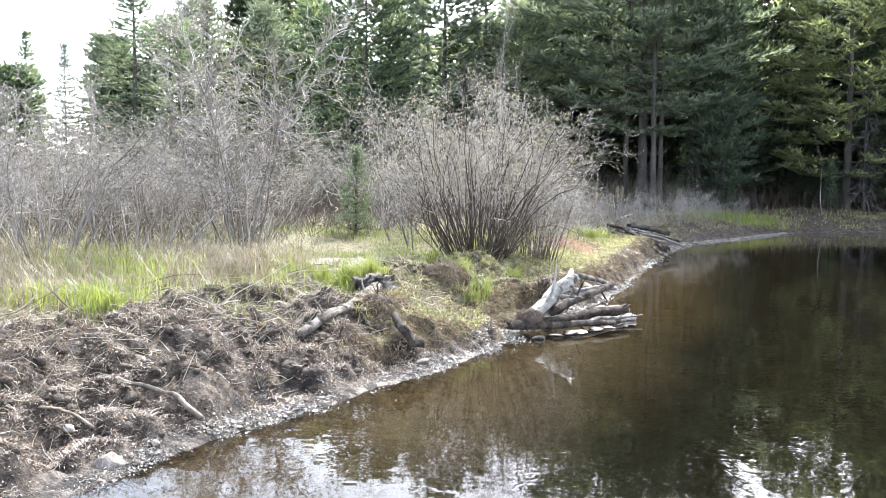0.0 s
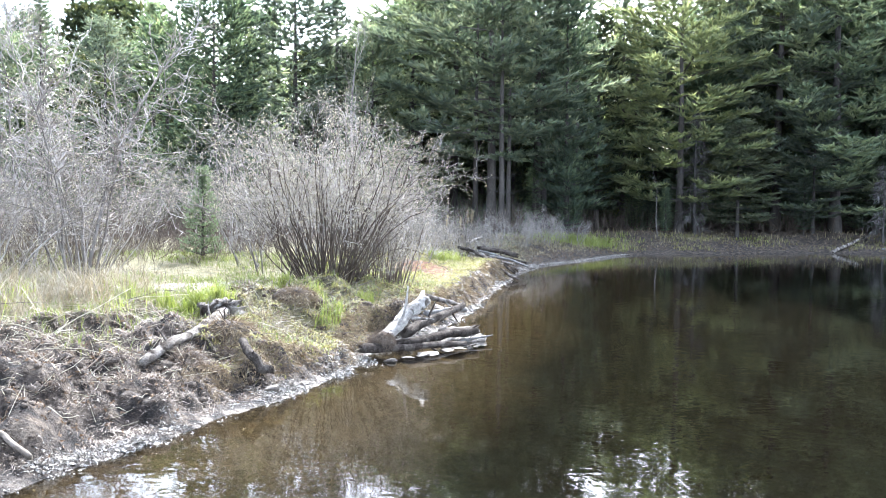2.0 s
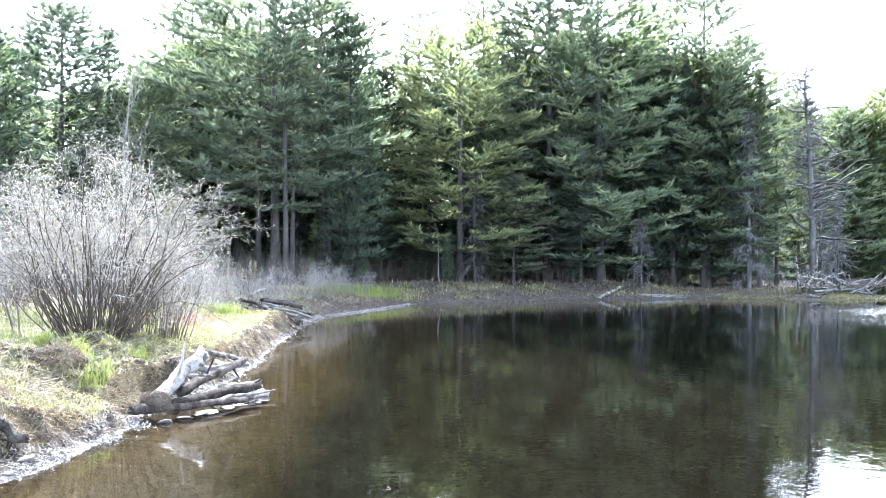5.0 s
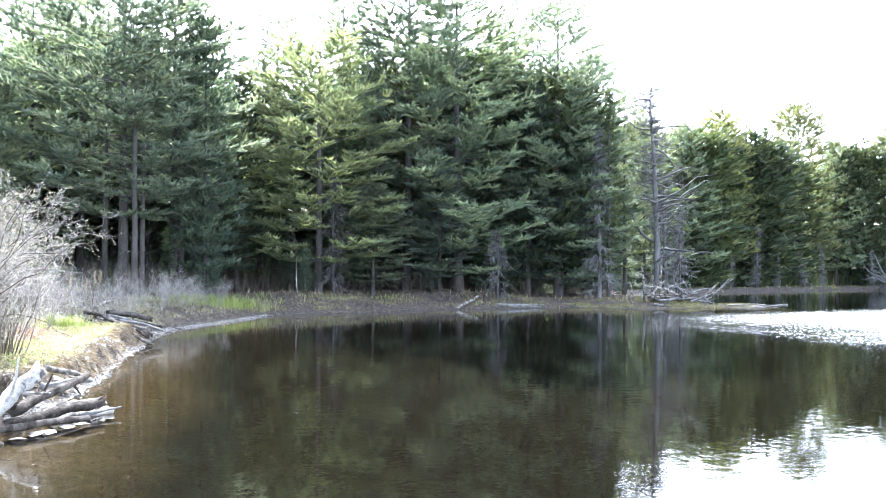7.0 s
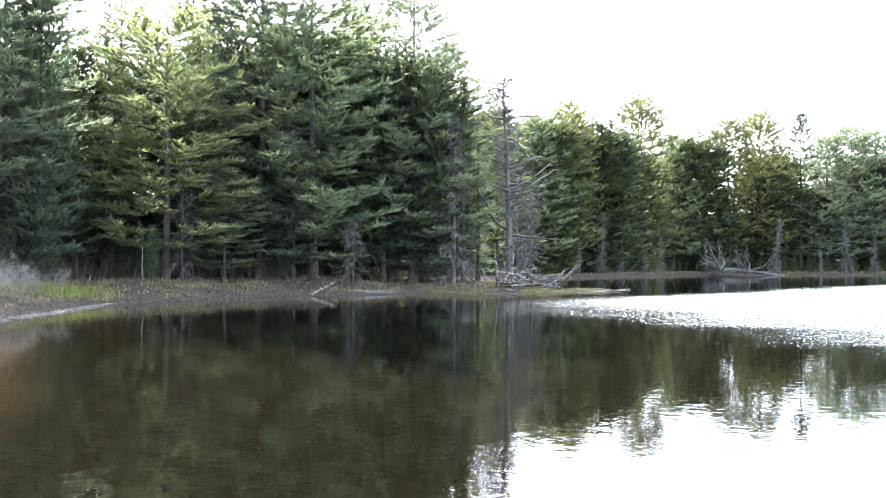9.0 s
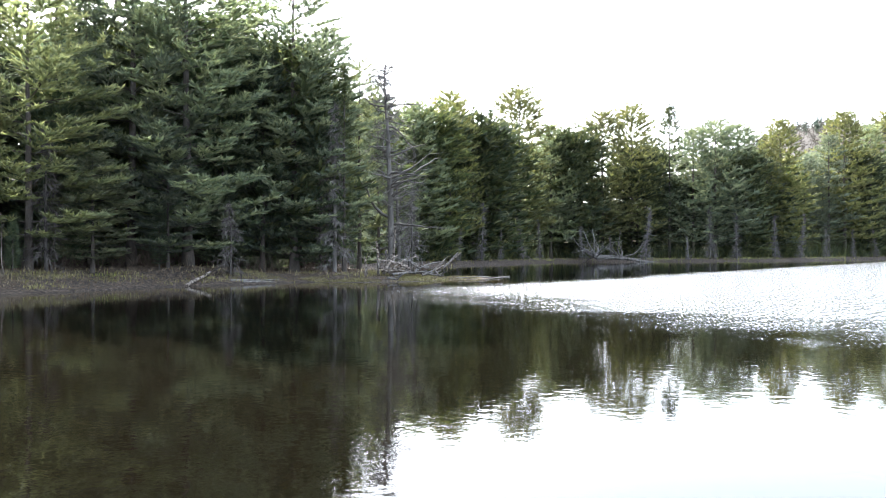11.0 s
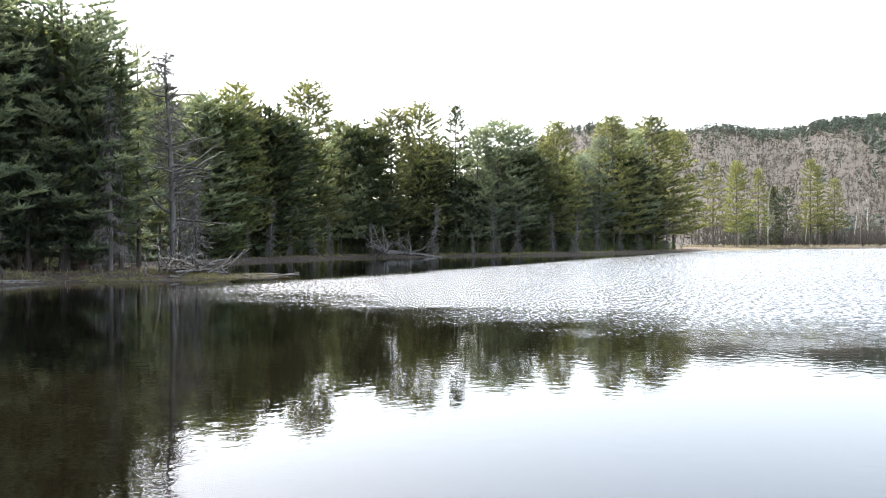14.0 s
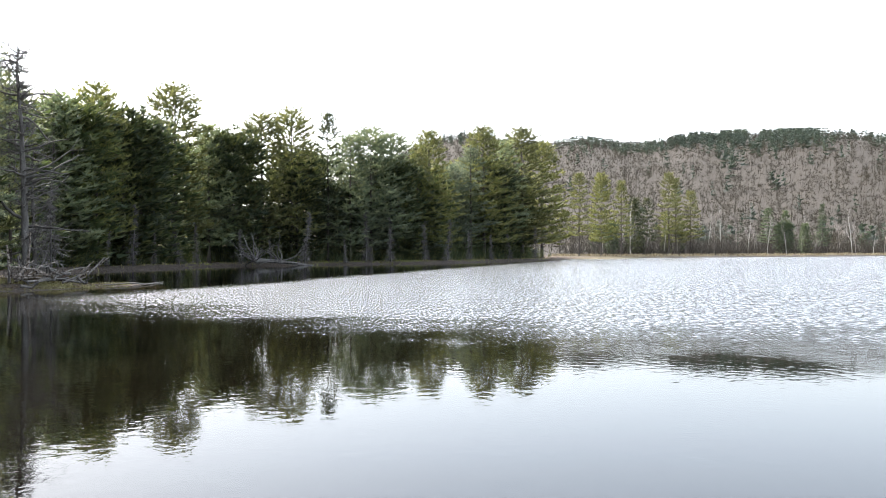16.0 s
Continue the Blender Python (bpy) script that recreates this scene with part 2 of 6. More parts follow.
def shoots(rng, P, count, a, b, spread, flat=1.0):
    """Starts and directions of side shoots on the paths P, between the shares a and b of their length."""
    B, n, _ = P.shape
    own = np.repeat(np.arange(B), count)
    s = rng.uniform(a, b, len(own)) * (n - 1)
    i = np.minimum(s.astype(int), n - 2)
    fr = (s - i)[:, None]
    S = P[own, i] * (1 - fr) + P[own, i + 1] * fr
    t = unit(P[own, i + 1] - P[own, i])
    r = rng.normal(size=t.shape) * np.array([1, 1, flat])
    r -= t * (r * t).sum(1, keepdims=True)
    return S, unit(t + spread * unit(r)), own, s / (n - 1)


def blades(rng, C, D, k, length, width, spread, flat=1.0):
    """k narrow pointed leaves at each place C about the direction D."""
    C, D = np.repeat(C, k, 0), np.repeat(D, k, 0)
    t = unit(D + spread * rng.normal(size=D.shape) * np.array([1, 1, flat]))
    s = unit(np.cross(t, rng.normal(size=t.shape)))
    L = (length * rng.uniform(0.6, 1.3, len(C)))[:, None]
    w = (width * rng.uniform(0.7, 1.3, len(C)))[:, None]
    V = np.stack([C - s * w, C + s * w, C + t * L], 1).reshape(-1, 3)
    return V, np.arange(len(V)).reshape(-1, 3)


def part(name, mesh, parent, label=""):
    ob = new(name, mesh)
    ob.parent = parent
    if label:
        tagged(ob, label)
    return ob


def thing(name, m, label, category, group="", kind=""):
    ob = new(name)
    ob.empty_display_size = 0.1
    ob.matrix_basis = m
    return tagged(ob, label, category, group, kind)


def stone_mesh(rng, size, material, flat=0.65, detail=2):
    bm = bmesh.new()
    bmesh.ops.create_icosphere(bm, subdivisions=detail, radius=1.0)
    off = Vector(rng.uniform(0, 90, 3))
    cuts = [(Vector(unit(rng.normal(size=3))), rng.uniform(0.55, 0.85)) for _ in range(9)]
    for v in bm.verts:
        k = 1 + 0.5 * noise.noise(v.co * 0.9 + off) + 0.28 * noise.noise(v.co * 2.2 + off) + 0.1 * noise.noise(v.co * 5.0 + off)
        w = v.co * k
        for n, c in cuts:
            over = w.dot(n) - c
            if over > 0:
                w = w - n * (0.92 * over)
        v.co = Vector((w.x * size[0], w.y * size[1], w.z * size[2] * flat))
    me = bpy.data.meshes.new("stone")
    bm.to_mesh(me)
    bm.free()
    for p in me.polygons:
        p.use_smooth = True
    me.materials.append(material)
    return me

# ---- the lie of the land: the pond's outline and the heights round it ----
SHORE_NEAR = [(-2.7, 3.5), (-1.96, 4.71), (-1.58, 5.58), (-0.94, 6.5), (-0.4, 7.4), (0.21, 8.34), (0.81, 9.32), (0.92, 9.9), (1.2, 10.6), (1.6, 11.3), (2.0, 12.0), (2.45, 12.9), (2.9, 14.1), (3.8, 16.9), (5.8, 22.4), (7.3, 25.4), (9.2, 27.5), (12.6, 31.6), (14.3, 32.5), (16.3, 32.2), (19, 32.7), (22, 33.3), (27.8, 32.5), (30.8, 29.4), (34.2, 28.8), (37.4, 29.0), (39.2, 30.2), (36.6, 32.0)]
SHORE_FAR = [(41, 38), (50, 45), (57, 49), (66, 51.5), (86, 54.5), (97, 49.5), (104, 43), (116, 36.5), (135, 33), (152, 30), (158, 31), (180, 27), (203, 17.5), (221, -1), (263, -39), (330, -120), (250, -190), (120, -140), (40, -50), (9, -9), (3, -2), (1.8, 0.2), (1.0, 1.5), (-0.6, 2.1), (-2.3, 2.6)]
SHORE = np.array(SHORE_NEAR + SHORE_FAR)


def smooth(a, b, v):
    t = np.clip((np.asarray(v, float) - a) / (b - a), 0, 1)
    return t * t * (3 - 2 * t)


def rough(x, y, size, seed=0):
    """Soft random field from -1 to 1 with features of that size."""
    x, y = np.asarray(x, float) / size, np.asarray(y, float) / size
    xi, yi = np.floor(x), np.floor(y)
    fx, fy = x - xi, y - yi
    fx, fy = fx * fx * (3 - 2 * fx), fy * fy * (3 - 2 * fy)

    def h(i, j):
        s = np.sin(i * 127.1 + j * 311.7 + seed * 74.7) * 43758.5453
        return 2 * (s - np.floor(s)) - 1
    return (h(xi, yi) * (1 - fx) + h(xi + 1, yi) * fx) * (1 - fy) + (h(xi, yi + 1) * (1 - fx) + h(xi + 1, yi + 1) * fx) * fy


def inland(x, y):
    """Metres from the waterline: plus on land, minus in the pond."""
    x, y = np.asarray(x, float), np.asarray(y, float)
    best, inside = np.full(x.shape, 1e9), np.zeros(x.shape, bool)
    for (ax, ay), (bx, by) in zip(SHORE, np.roll(SHORE, -1, 0)):
        ex, ey = bx - ax, by - ay
        t = np.clip(((x - ax) * ex + (y - ay) * ey) / (ex * ex + ey * ey), 0, 1)
        best = np.minimum(best, np.hypot(x - ax - t * ex, y - ay - t * ey))
        inside ^= ((ay > y) != (by > y)) & (x < ex * (y - ay) / np.where(ey == 0, 1e-9, ey) + ax)
    return np.where(inside, -best, best)


def height(x, y):
    x, y = np.asarray(x, float), np.asarray(y, float)
    r = np.hypot(x, y)
    d = inland(x, y)
    edge = np.clip(0.012 * r, 0.06, 0.8)
    d = d + edge * (0.6 * rough(x, y, 6 * edge, 3) + 0.5 * rough(x, y, 2.2 * edge, 4))
    near = smooth(22, 15, r)
    cove = smooth(15, 24, r) * smooth(70, 50, r)
    scarp = np.exp(-((x - 1.0) ** 2 + (y - 10.8) ** 2) / 2.0) + 0.95 * np.exp(-((x - 0.25) ** 2 + (y - 8.9) ** 2) / 0.9) + 0.95 * np.exp(-((x - 2.6) ** 2 + (y - 14.4) ** 2) / 5) + 0.9 * np.exp(-((x - 4.2) ** 2 + (y - 18.8) ** 2) / 6)
    wide = 2.3 * near + 4.5 * cove + 2.5 * (1 - near) * (1 - cove)
    wide = wide * (1 - 0.66 * np.clip(scarp, 0, 1))
    flat = 0.52 * near + 0.75 * cove + 0.35 * (1 - near) * (1 - cove)
    flat = flat * (1 - 0.45 * smooth(24, 30, x) * cove)
    z = flat * smooth(-0.15, 1, d / wide) - 0.012 + 0.012 * np.clip(d - wide, 0, 60)
    lip = d + 0.17 * smooth(10.5, 13, r) + 0.16 * rough(x, y, 0.55, 21) + 0.08 * rough(x, y, 0.2, 22)
    shelf = flat * (0.13 * smooth(0, 0.35, d) + 0.62 * smooth(0.34, 0.58, lip) + 0.25 * smooth(0.6, 2.4, d)) - 0.012
    soft = np.exp(-((x - 0.4) ** 2 / 0.5 + (y - 9.55) ** 2 / 0.9))          # the low turf ledge before the heap
    ledge = flat * (0.06 * smooth(0, 0.3, d) + 0.28 * smooth(0.20, 0.33, lip) + 0.50 * smooth(0.5, 2.4, d)) - 0.012
    shelf = shelf * (1 - soft) + ledge * soft
    step = np.clip(bank_step(x, y) + soft, 0, 1)
    z = z * (1 - step) + shelf * step
    # torn mud and hummocks along the near bank
    torn = smooth(0.06, 0.32, d) * smooth(4.2, 2.0, d) * smooth(17, 12, r)
    lump = 0.085 * rough(x, y, 0.6, 1) + 0.10 * rough(x, y, 0.29, 2) + 0.085 * np.abs(rough(x, y, 0.2, 5)) + 0.075 * rough(x, y, 0.12, 15)
    z = z + lump * (0.18 + 0.82 * torn) * (1 - 0.75 * soft) * smooth(0.0, 0.3, d) * smooth(40, 14, r)
    z = z + 0.10 * rough(x, y, 3.0, 6) * smooth(2, 5, d) * smooth(300, 100, r)
    z = np.maximum(z, 0.002 + 0.05 * smooth(0, 1.0, d))
    under = -0.004 - 0.11 * np.clip(-d, 0, 2) - 0.17 * np.clip(-d - 2, 0, 9) + 0.015 * rough(x, y, 0.4, 7) * smooth(0, -0.3, d)
    z = np.where(d > 0, z, under)
    az = np.degrees(np.arctan2(x, y))
    z = z + 8.5 * smooth(14, 42, d) * smooth(78, 72, az) * smooth(-22, -8, az) * smooth(20, 45, r)     # the land climbs behind the woods
    # the wooded hill across the water
    crest = 111 + 5 * rough(az, 0 * az, 7, 8) + 3.0 * rough(az, 0 * az, 2.3, 9)
    spur = smooth(84, 102, az)
    rise = smooth(290, 950 - 130 * spur, r) ** 1.15
    hill = smooth(56, 74, az) * smooth(185, 150, az)
    z = z + hill * crest * (1 - 0.24 * spur) * rise * smooth(2600, 1100, r)
    z = z + 24 * smooth(60, 45, az) * smooth(160, 900, r) + 24 * smooth(150, 185, az) * smooth(160, 900, r)
    return z


def bank_step(x, y):
    """Where the bank breaks off in a low scarp."""
    s = 0
    for cx, cy, w in ((0.1, 8.9, 0.55), (0.7, 9.8, 0.6), (1.2, 10.9, 0.9), (1.9, 12.6, 1.4), (2.6, 14.6, 3.0), (3.4, 17.0, 4.0), (4.6, 19.6, 4.0)):
        s = s + np.exp(-((x - cx) ** 2 + (y - cy) ** 2) / w)
    return s * 1.3


def turf(x, y):
    """Where grass grows right up to the bank's edge."""
    return np.exp(-((x - 0.3) ** 2 / 0.9 + (y - 10.3) ** 2 / 1.2)) + np.exp(-((x - 0.1) ** 2 / 0.5 + (y - 9.2) ** 2 / 0.6)) + np.exp(-((x - 2.0) ** 2 / 1.3 + (y - 14.6) ** 2 / 7)) + np.exp(-((x - 3.4) ** 2 / 2 + (y - 19.2) ** 2 / 5))


def bare_dirt(x, y):
    """The worn red-brown soil beside the bush."""
    return smooth(0.25, 0.7, np.exp(-((x - 2.4) ** 2 / 0.75 + (y - 17.5) ** 2 / 2.2)) + 0.25 * rough(x, y, 0.4, 72))


def on_trail(x, y):
    """The worn gravel strip through the clearing."""
    t = np.clip(((x + 2.4) * 2.3 + (y - 12.2) * 2.2) / (2.3 ** 2 + 2.2 ** 2), 0, 1)
    return smooth(0.6, 0.25, np.hypot(x + 2.4 - 2.3 * t, y - 12.2 - 2.2 * t) + 0.15 * rough(x, y, 0.5, 71))


def ground_z(x, y):
    return float(height(np.array([x]), np.array([y]))[0])


# ---- the ground: one sheet from the bank to the horizon ----
def build_ground():
    az = np.concatenate([np.concatenate([np.arange(-32, 20, 0.42), np.arange(20, 102, 0.55)]), np.arange(104, 326, 2.4)])
    az = np.radians(az)
    rr = [0.0]
    r = 0.4
    while r < 3200:
        rr.append(r)
        r += 0.25 if r < 4.4 else 0.055 if r < 11.5 else 0.12 if r < 16 else 0.24 if r < 27 else 0.025 * r if r < 60 else 0.045 * r
    rr = np.array(rr[1:])
    A, Rr = np.meshgrid(az, rr, indexing="ij")
    X, Y = Rr * np.sin(A), Rr * np.cos(A)
    Z = height(X, Y)
    n, k = X.shape
    V = np.stack([X, Y, Z], -1).reshape(-1, 3)
    i, j = np.meshgrid(np.arange(n), np.arange(k - 1), indexing="ij")
    i2 = (i + 1) % n
    a, b, c, d = i * k + j, i2 * k + j, i2 * k + j + 1, i * k + j + 1
    F = np.concatenate([np.stack([a, c, b], -1).reshape(-1, 3), np.stack([a, d, c], -1).reshape(-1, 3)])
    fan = np.stack([np.full(n, len(V)), np.arange(n) * k, (np.arange(n) + 1) % n * k], -1)[:, [0, 1, 2]]
    V = np.concatenate([V, [[0, 0, ground_z(0, 0)]]])
    F = np.concatenate([F, fan])
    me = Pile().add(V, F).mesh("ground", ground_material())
    x, y = V[:, 0], V[:, 1]
    rr_, dd = np.hypot(x, y), inland(x, y)
    wet = smooth(0.20, 0.04, dd + 0.16 * rough(x, y, 0.3, 11) + 0.12 * smooth(14, 20, rr_)) * smooth(-0.2, -0.05, dd) * (1 - 0.75 * smooth(12, 16, rr_))
    mud = smooth(2.7, 1.7, (dd + 0.7 * rough(x, y, 1.1, 12)) * (1 + 1.2 * smooth(14, 22, rr_)) * (1 - 0.72 * smooth(25, 33, rr_))) * smooth(190, 165, rr_)
    mud = mud * (1 - 0.85 * smooth(0.2, 0.6, turf(x, y) + 0.5 * bank_step(x, y)) * smooth(0.40, 0.6, dd))
    trail = on_trail(x, y)
    inner = 2.4 * smooth(36, 46, rr_)
    woods = smooth(2.2, 5.0, dd + 0.8 * rough(x, y, 2.0, 13) + inner) * smooth(22, 28, rr_) * smooth(205, 190, rr_)
    far = smooth(190, 205, rr_)
    for nm, val in (("wet", wet), ("mud", mud), ("trail", np.clip(trail, 0, 1)), ("woods", woods), ("far", far), ("dirt", bare_dirt(x, y))):
        at = me.attributes.new(nm, "FLOAT", "POINT")
        at.data.foreach_set("value", val.astype(np.float32))
    ob = new("ground", me)
    return tagged(ob, "muddy grassy pond bank running into forest floor and hillside", "ground", kind="structure")


def ground_material():
    m, nd, ln = nodes_of("ground_soil")
    tc = nd.new("ShaderNodeTexCoord")
    co = tc.outputs["Object"]

    def zone(nm):
        a = nd.new("ShaderNodeAttribute")
        a.attribute_name = nm
        return a.outputs["Fac"]
    big, mid, fine = noise_of(nd, ln, co, 0.9, 4), noise_of(nd, ln, co, 7, 6, 0.65), noise_of(nd, ln, co, 48, 5, 0.7)
    grass = ramp_of(nd, ln, mid, [(0.3, (0.066, 0.060, 0.028)), (0.5, (0.140, 0.126, 0.060)), (0.7, (0.230, 0.202, 0.112))])
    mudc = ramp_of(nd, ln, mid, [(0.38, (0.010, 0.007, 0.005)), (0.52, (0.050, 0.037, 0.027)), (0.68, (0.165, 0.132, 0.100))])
    wood = ramp_of(nd, ln, mid, [(0.3, (0.040, 0.028, 0.020)), (0.55, (0.090, 0.062, 0.042)), (0.75, (0.130, 0.100, 0.060))])
    farc = ramp_of(nd, ln, big, [(0.3, (0.030, 0.026, 0.022)), (0.7, (0.046, 0.037, 0.028))])
    trailc = ramp_of(nd, ln, mid, [(0.3, (0.200, 0.180, 0.150)), (0.7, (0.340, 0.310, 0.270))])
    bed = ramp_of(nd, ln, mid, [(0.3, (0.195, 0.162, 0.108)), (0.7, (0.370, 0.312, 0.215))])
    col = mixed(nd, ln, zone("woods"), grass, wood)
    col = mixed(nd, ln, zone("far"), col, farc)
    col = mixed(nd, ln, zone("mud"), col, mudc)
    col = mixed(nd, ln, zone("trail"), col, trailc)
    col = mixed(nd, ln, zone("dirt"), col, ramp_of(nd, ln, mid, [(0.3, (0.090, 0.042, 0.020)), (0.7, (0.195, 0.098, 0.047))]))
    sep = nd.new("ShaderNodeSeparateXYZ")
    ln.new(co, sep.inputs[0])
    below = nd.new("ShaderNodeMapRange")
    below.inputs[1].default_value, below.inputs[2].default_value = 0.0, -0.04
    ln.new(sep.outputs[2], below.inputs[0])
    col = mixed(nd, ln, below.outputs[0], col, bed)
    depth_dark = nd.new("ShaderNodeMapRange")          # deeper bed painted near-black for the light the water swallows
    depth_dark.inputs[1].default_value, depth_dark.inputs[2].default_value = -0.07, -0.22
    ln.new(sep.outputs[2], depth_dark.inputs[0])
    col = mixed(nd, ln, depth_dark.outputs[0], col, (0.0022, 0.0017, 0.0010))
    tone = ramp_of(nd, ln, fine, [(0.3, (0.6, 0.6, 0.6)), (0.7, (1.3, 1.3, 1.3))])
    col = mixed(nd, ln, 1.0, col, tone, "MULTIPLY")
    bs = nd.new("ShaderNodeBsdfPrincipled")
    ln.new(col, bs.inputs["Base Color"])
    rg = nd.new("ShaderNodeMapRange")
    rg.inputs[3].default_value, rg.inputs[4].default_value = 0.95, 0.32
    shine = nd.new("ShaderNodeMath")
    shine.operation = "MULTIPLY"
    ln.new(zone("wet"), shine.inputs[0])
    ln.new(ramp_of(nd, ln, mid, [(0.45, (0.15, 0.15, 0.15)), (0.62, (1, 1, 1))]), shine.inputs[1])
    ln.new(shine.outputs[0], rg.inputs[0])
    ln.new(rg.outputs[0], bs.inputs["Roughness"])
    bs.inputs["Specular IOR Level"].default_value = 0.4
    bp = nd.new("ShaderNodeBump")
    bp.inputs["Strength"].default_value, bp.inputs["Distance"].default_value = 1.0, 0.09
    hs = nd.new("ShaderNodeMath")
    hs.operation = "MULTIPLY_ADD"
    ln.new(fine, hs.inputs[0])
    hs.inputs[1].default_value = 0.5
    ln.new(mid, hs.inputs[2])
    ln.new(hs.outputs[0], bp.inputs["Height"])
    ln.new(bp.outputs[0], bs.inputs["Normal"])
    out = nd.new("ShaderNodeOutputMaterial")
    ln.new(bs.outputs[0], out.inputs[0])
    return m


def water_material():
    """Tea-brown pond water: a mirror by Fresnel over a tinted clear body, glassy in the lee, ruffled where the wind gets at it."""
    m, nd, ln = nodes_of("pond_water")
    tc = nd.new("ShaderNodeTexCoord")
    co = tc.outputs["Object"]
    sep = nd.new("ShaderNodeSeparateXYZ")
    ln.new(co, sep.inputs[0])

    def op(kind, a, b, c=None):
        n = nd.new("ShaderNodeMath")
        n.operation = kind
        for s, v in zip(n.inputs, (a, b, c)):
            if v is None:
                continue
            if isinstance(v, (int, float)):
                s.default_value = v
            else:
                ln.new(v, s)
        return n.outputs[0]

    def ease(v, a, b):
        n = nd.new("ShaderNodeMapRange")
        n.interpolation_type = "SMOOTHSTEP"
        n.inputs[1].default_value, n.inputs[2].default_value = a, b
        ln.new(v, n.inputs[0])
        return n.outputs[0]
    wob = op("MULTIPLY", op("SUBTRACT", noise_of(nd, ln, co, 0.22, 4, 0.6), 0.5), 10.0)
    lee = op("MAXIMUM", op("SUBTRACT", sep.outputs[1], 4.0), 0.0)
    start = op("MULTIPLY_ADD", op("MULTIPLY", lee, lee), 0.02, 18.8)
    gust = op("MULTIPLY", ease(op("ADD", op("SUBTRACT", sep.outputs[0], start), wob), -4.5, 4.0), ease(op("SUBTRACT", op("ADD", sep.outputs[1], op("MULTIPLY", wob, 0.4)), op("MAXIMUM", op("MULTIPLY", op("SUBTRACT", sep.outputs[0], 42.0), 0.05), 0.0)), 26.0, 22.5))
    calm_h = noise_of(nd, ln, co, 5.0, 2, 0.5)
    mp = nd.new("ShaderNodeMapping")
    mp.inputs["Scale"].default_value = (1.0, 0.55, 1.0)
    mp.inputs["Rotation"].default_value = (0, 0, radians(-35))
    ln.new(co, mp.inputs["Vector"])
    wave_h = noise_of(nd, ln, mp.outputs[0], 11.0, 4, 0.6)
    h = op("ADD", op("MULTIPLY", calm_h, 0.0017), op("MULTIPLY", op("MULTIPLY", wave_h, 0.011), gust))
    bp = nd.new("ShaderNodeBump")
    bp.inputs["Strength"].default_value, bp.inputs["Distance"].default_value = 1.0, 1.0
    ln.new(h, bp.inputs["Height"])
    across = op("SUBTRACT", op("MULTIPLY", sep.outputs[0], 0.42 * 17.0), op("MULTIPLY", sep.outputs[1], 0.906 * 17.0))
    along = op("ADD", op("MULTIPLY", sep.outputs[0], 0.906 * 2.2), op("MULTIPLY", sep.outputs[1], 0.42 * 2.2))
    reach_uv = nd.new("ShaderNodeCombineXYZ")          # ripples drawn out along the wind
    ln.new(across, reach_uv.inputs[0])
    ln.new(along, reach_uv.inputs[1])
    fleck = ease(op("ADD", noise_of(nd, ln, reach_uv.outputs[0], 1.0, 3, 0.65), op("MULTIPLY", gust, 0.17)), 0.56, 0.74)
    fleck = op("MULTIPLY", fleck, ease(gust, 0.03, 0.2))
    gl = nd.new("ShaderNodeBsdfGlossy")
    ln.new(op("MULTIPLY_ADD", fleck, 0.26, 0.02), gl.inputs["Roughness"])
    gl.inputs["Color"].default_value = (0.96, 0.97, 0.98, 1)
    ln.new(bp.outputs[0], gl.inputs["Normal"])
    tr = nd.new("ShaderNodeBsdfTransparent")
    tr.inputs[0].default_value = (0.39, 0.355, 0.275, 1)
    fr = nd.new("ShaderNodeFresnel")
    fr.inputs["IOR"].default_value = 1.33
    ln.new(bp.outputs[0], fr.inputs["Normal"])
    silt = nd.new("ShaderNodeBsdfDiffuse")          # peaty matter hanging in the water
    silt.inputs[0].default_value = (0.022, 0.020, 0.017, 1)
    body = nd.new("ShaderNodeMixShader")
    body.inputs[0].default_value = 0.006
    ln.new(tr.outputs[0], body.inputs[1])
    ln.new(silt.outputs[0], body.inputs[2])
    mx = nd.new("ShaderNodeMixShader")
    ln.new(fr.outputs[0], mx.inputs[0])
    ln.new(body.outputs[0], mx.inputs[1])
    ln.new(gl.outputs[0], mx.inputs[2])
    out = nd.new("ShaderNodeOutputMaterial")
    ln.new(mx.outputs[0], out.inputs[0])
    return m


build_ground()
pond = new("pond_water", Pile().add([(-8, -230, 0), (380, -230, 0), (380, 90, 0), (-8, 90, 0)], [(0, 1, 2), (0, 2, 3)]).mesh("pond_water", water_material(), False))
tagged(pond, "still brown pond water mirroring the woods, ruffled further out", "water", kind="structure")

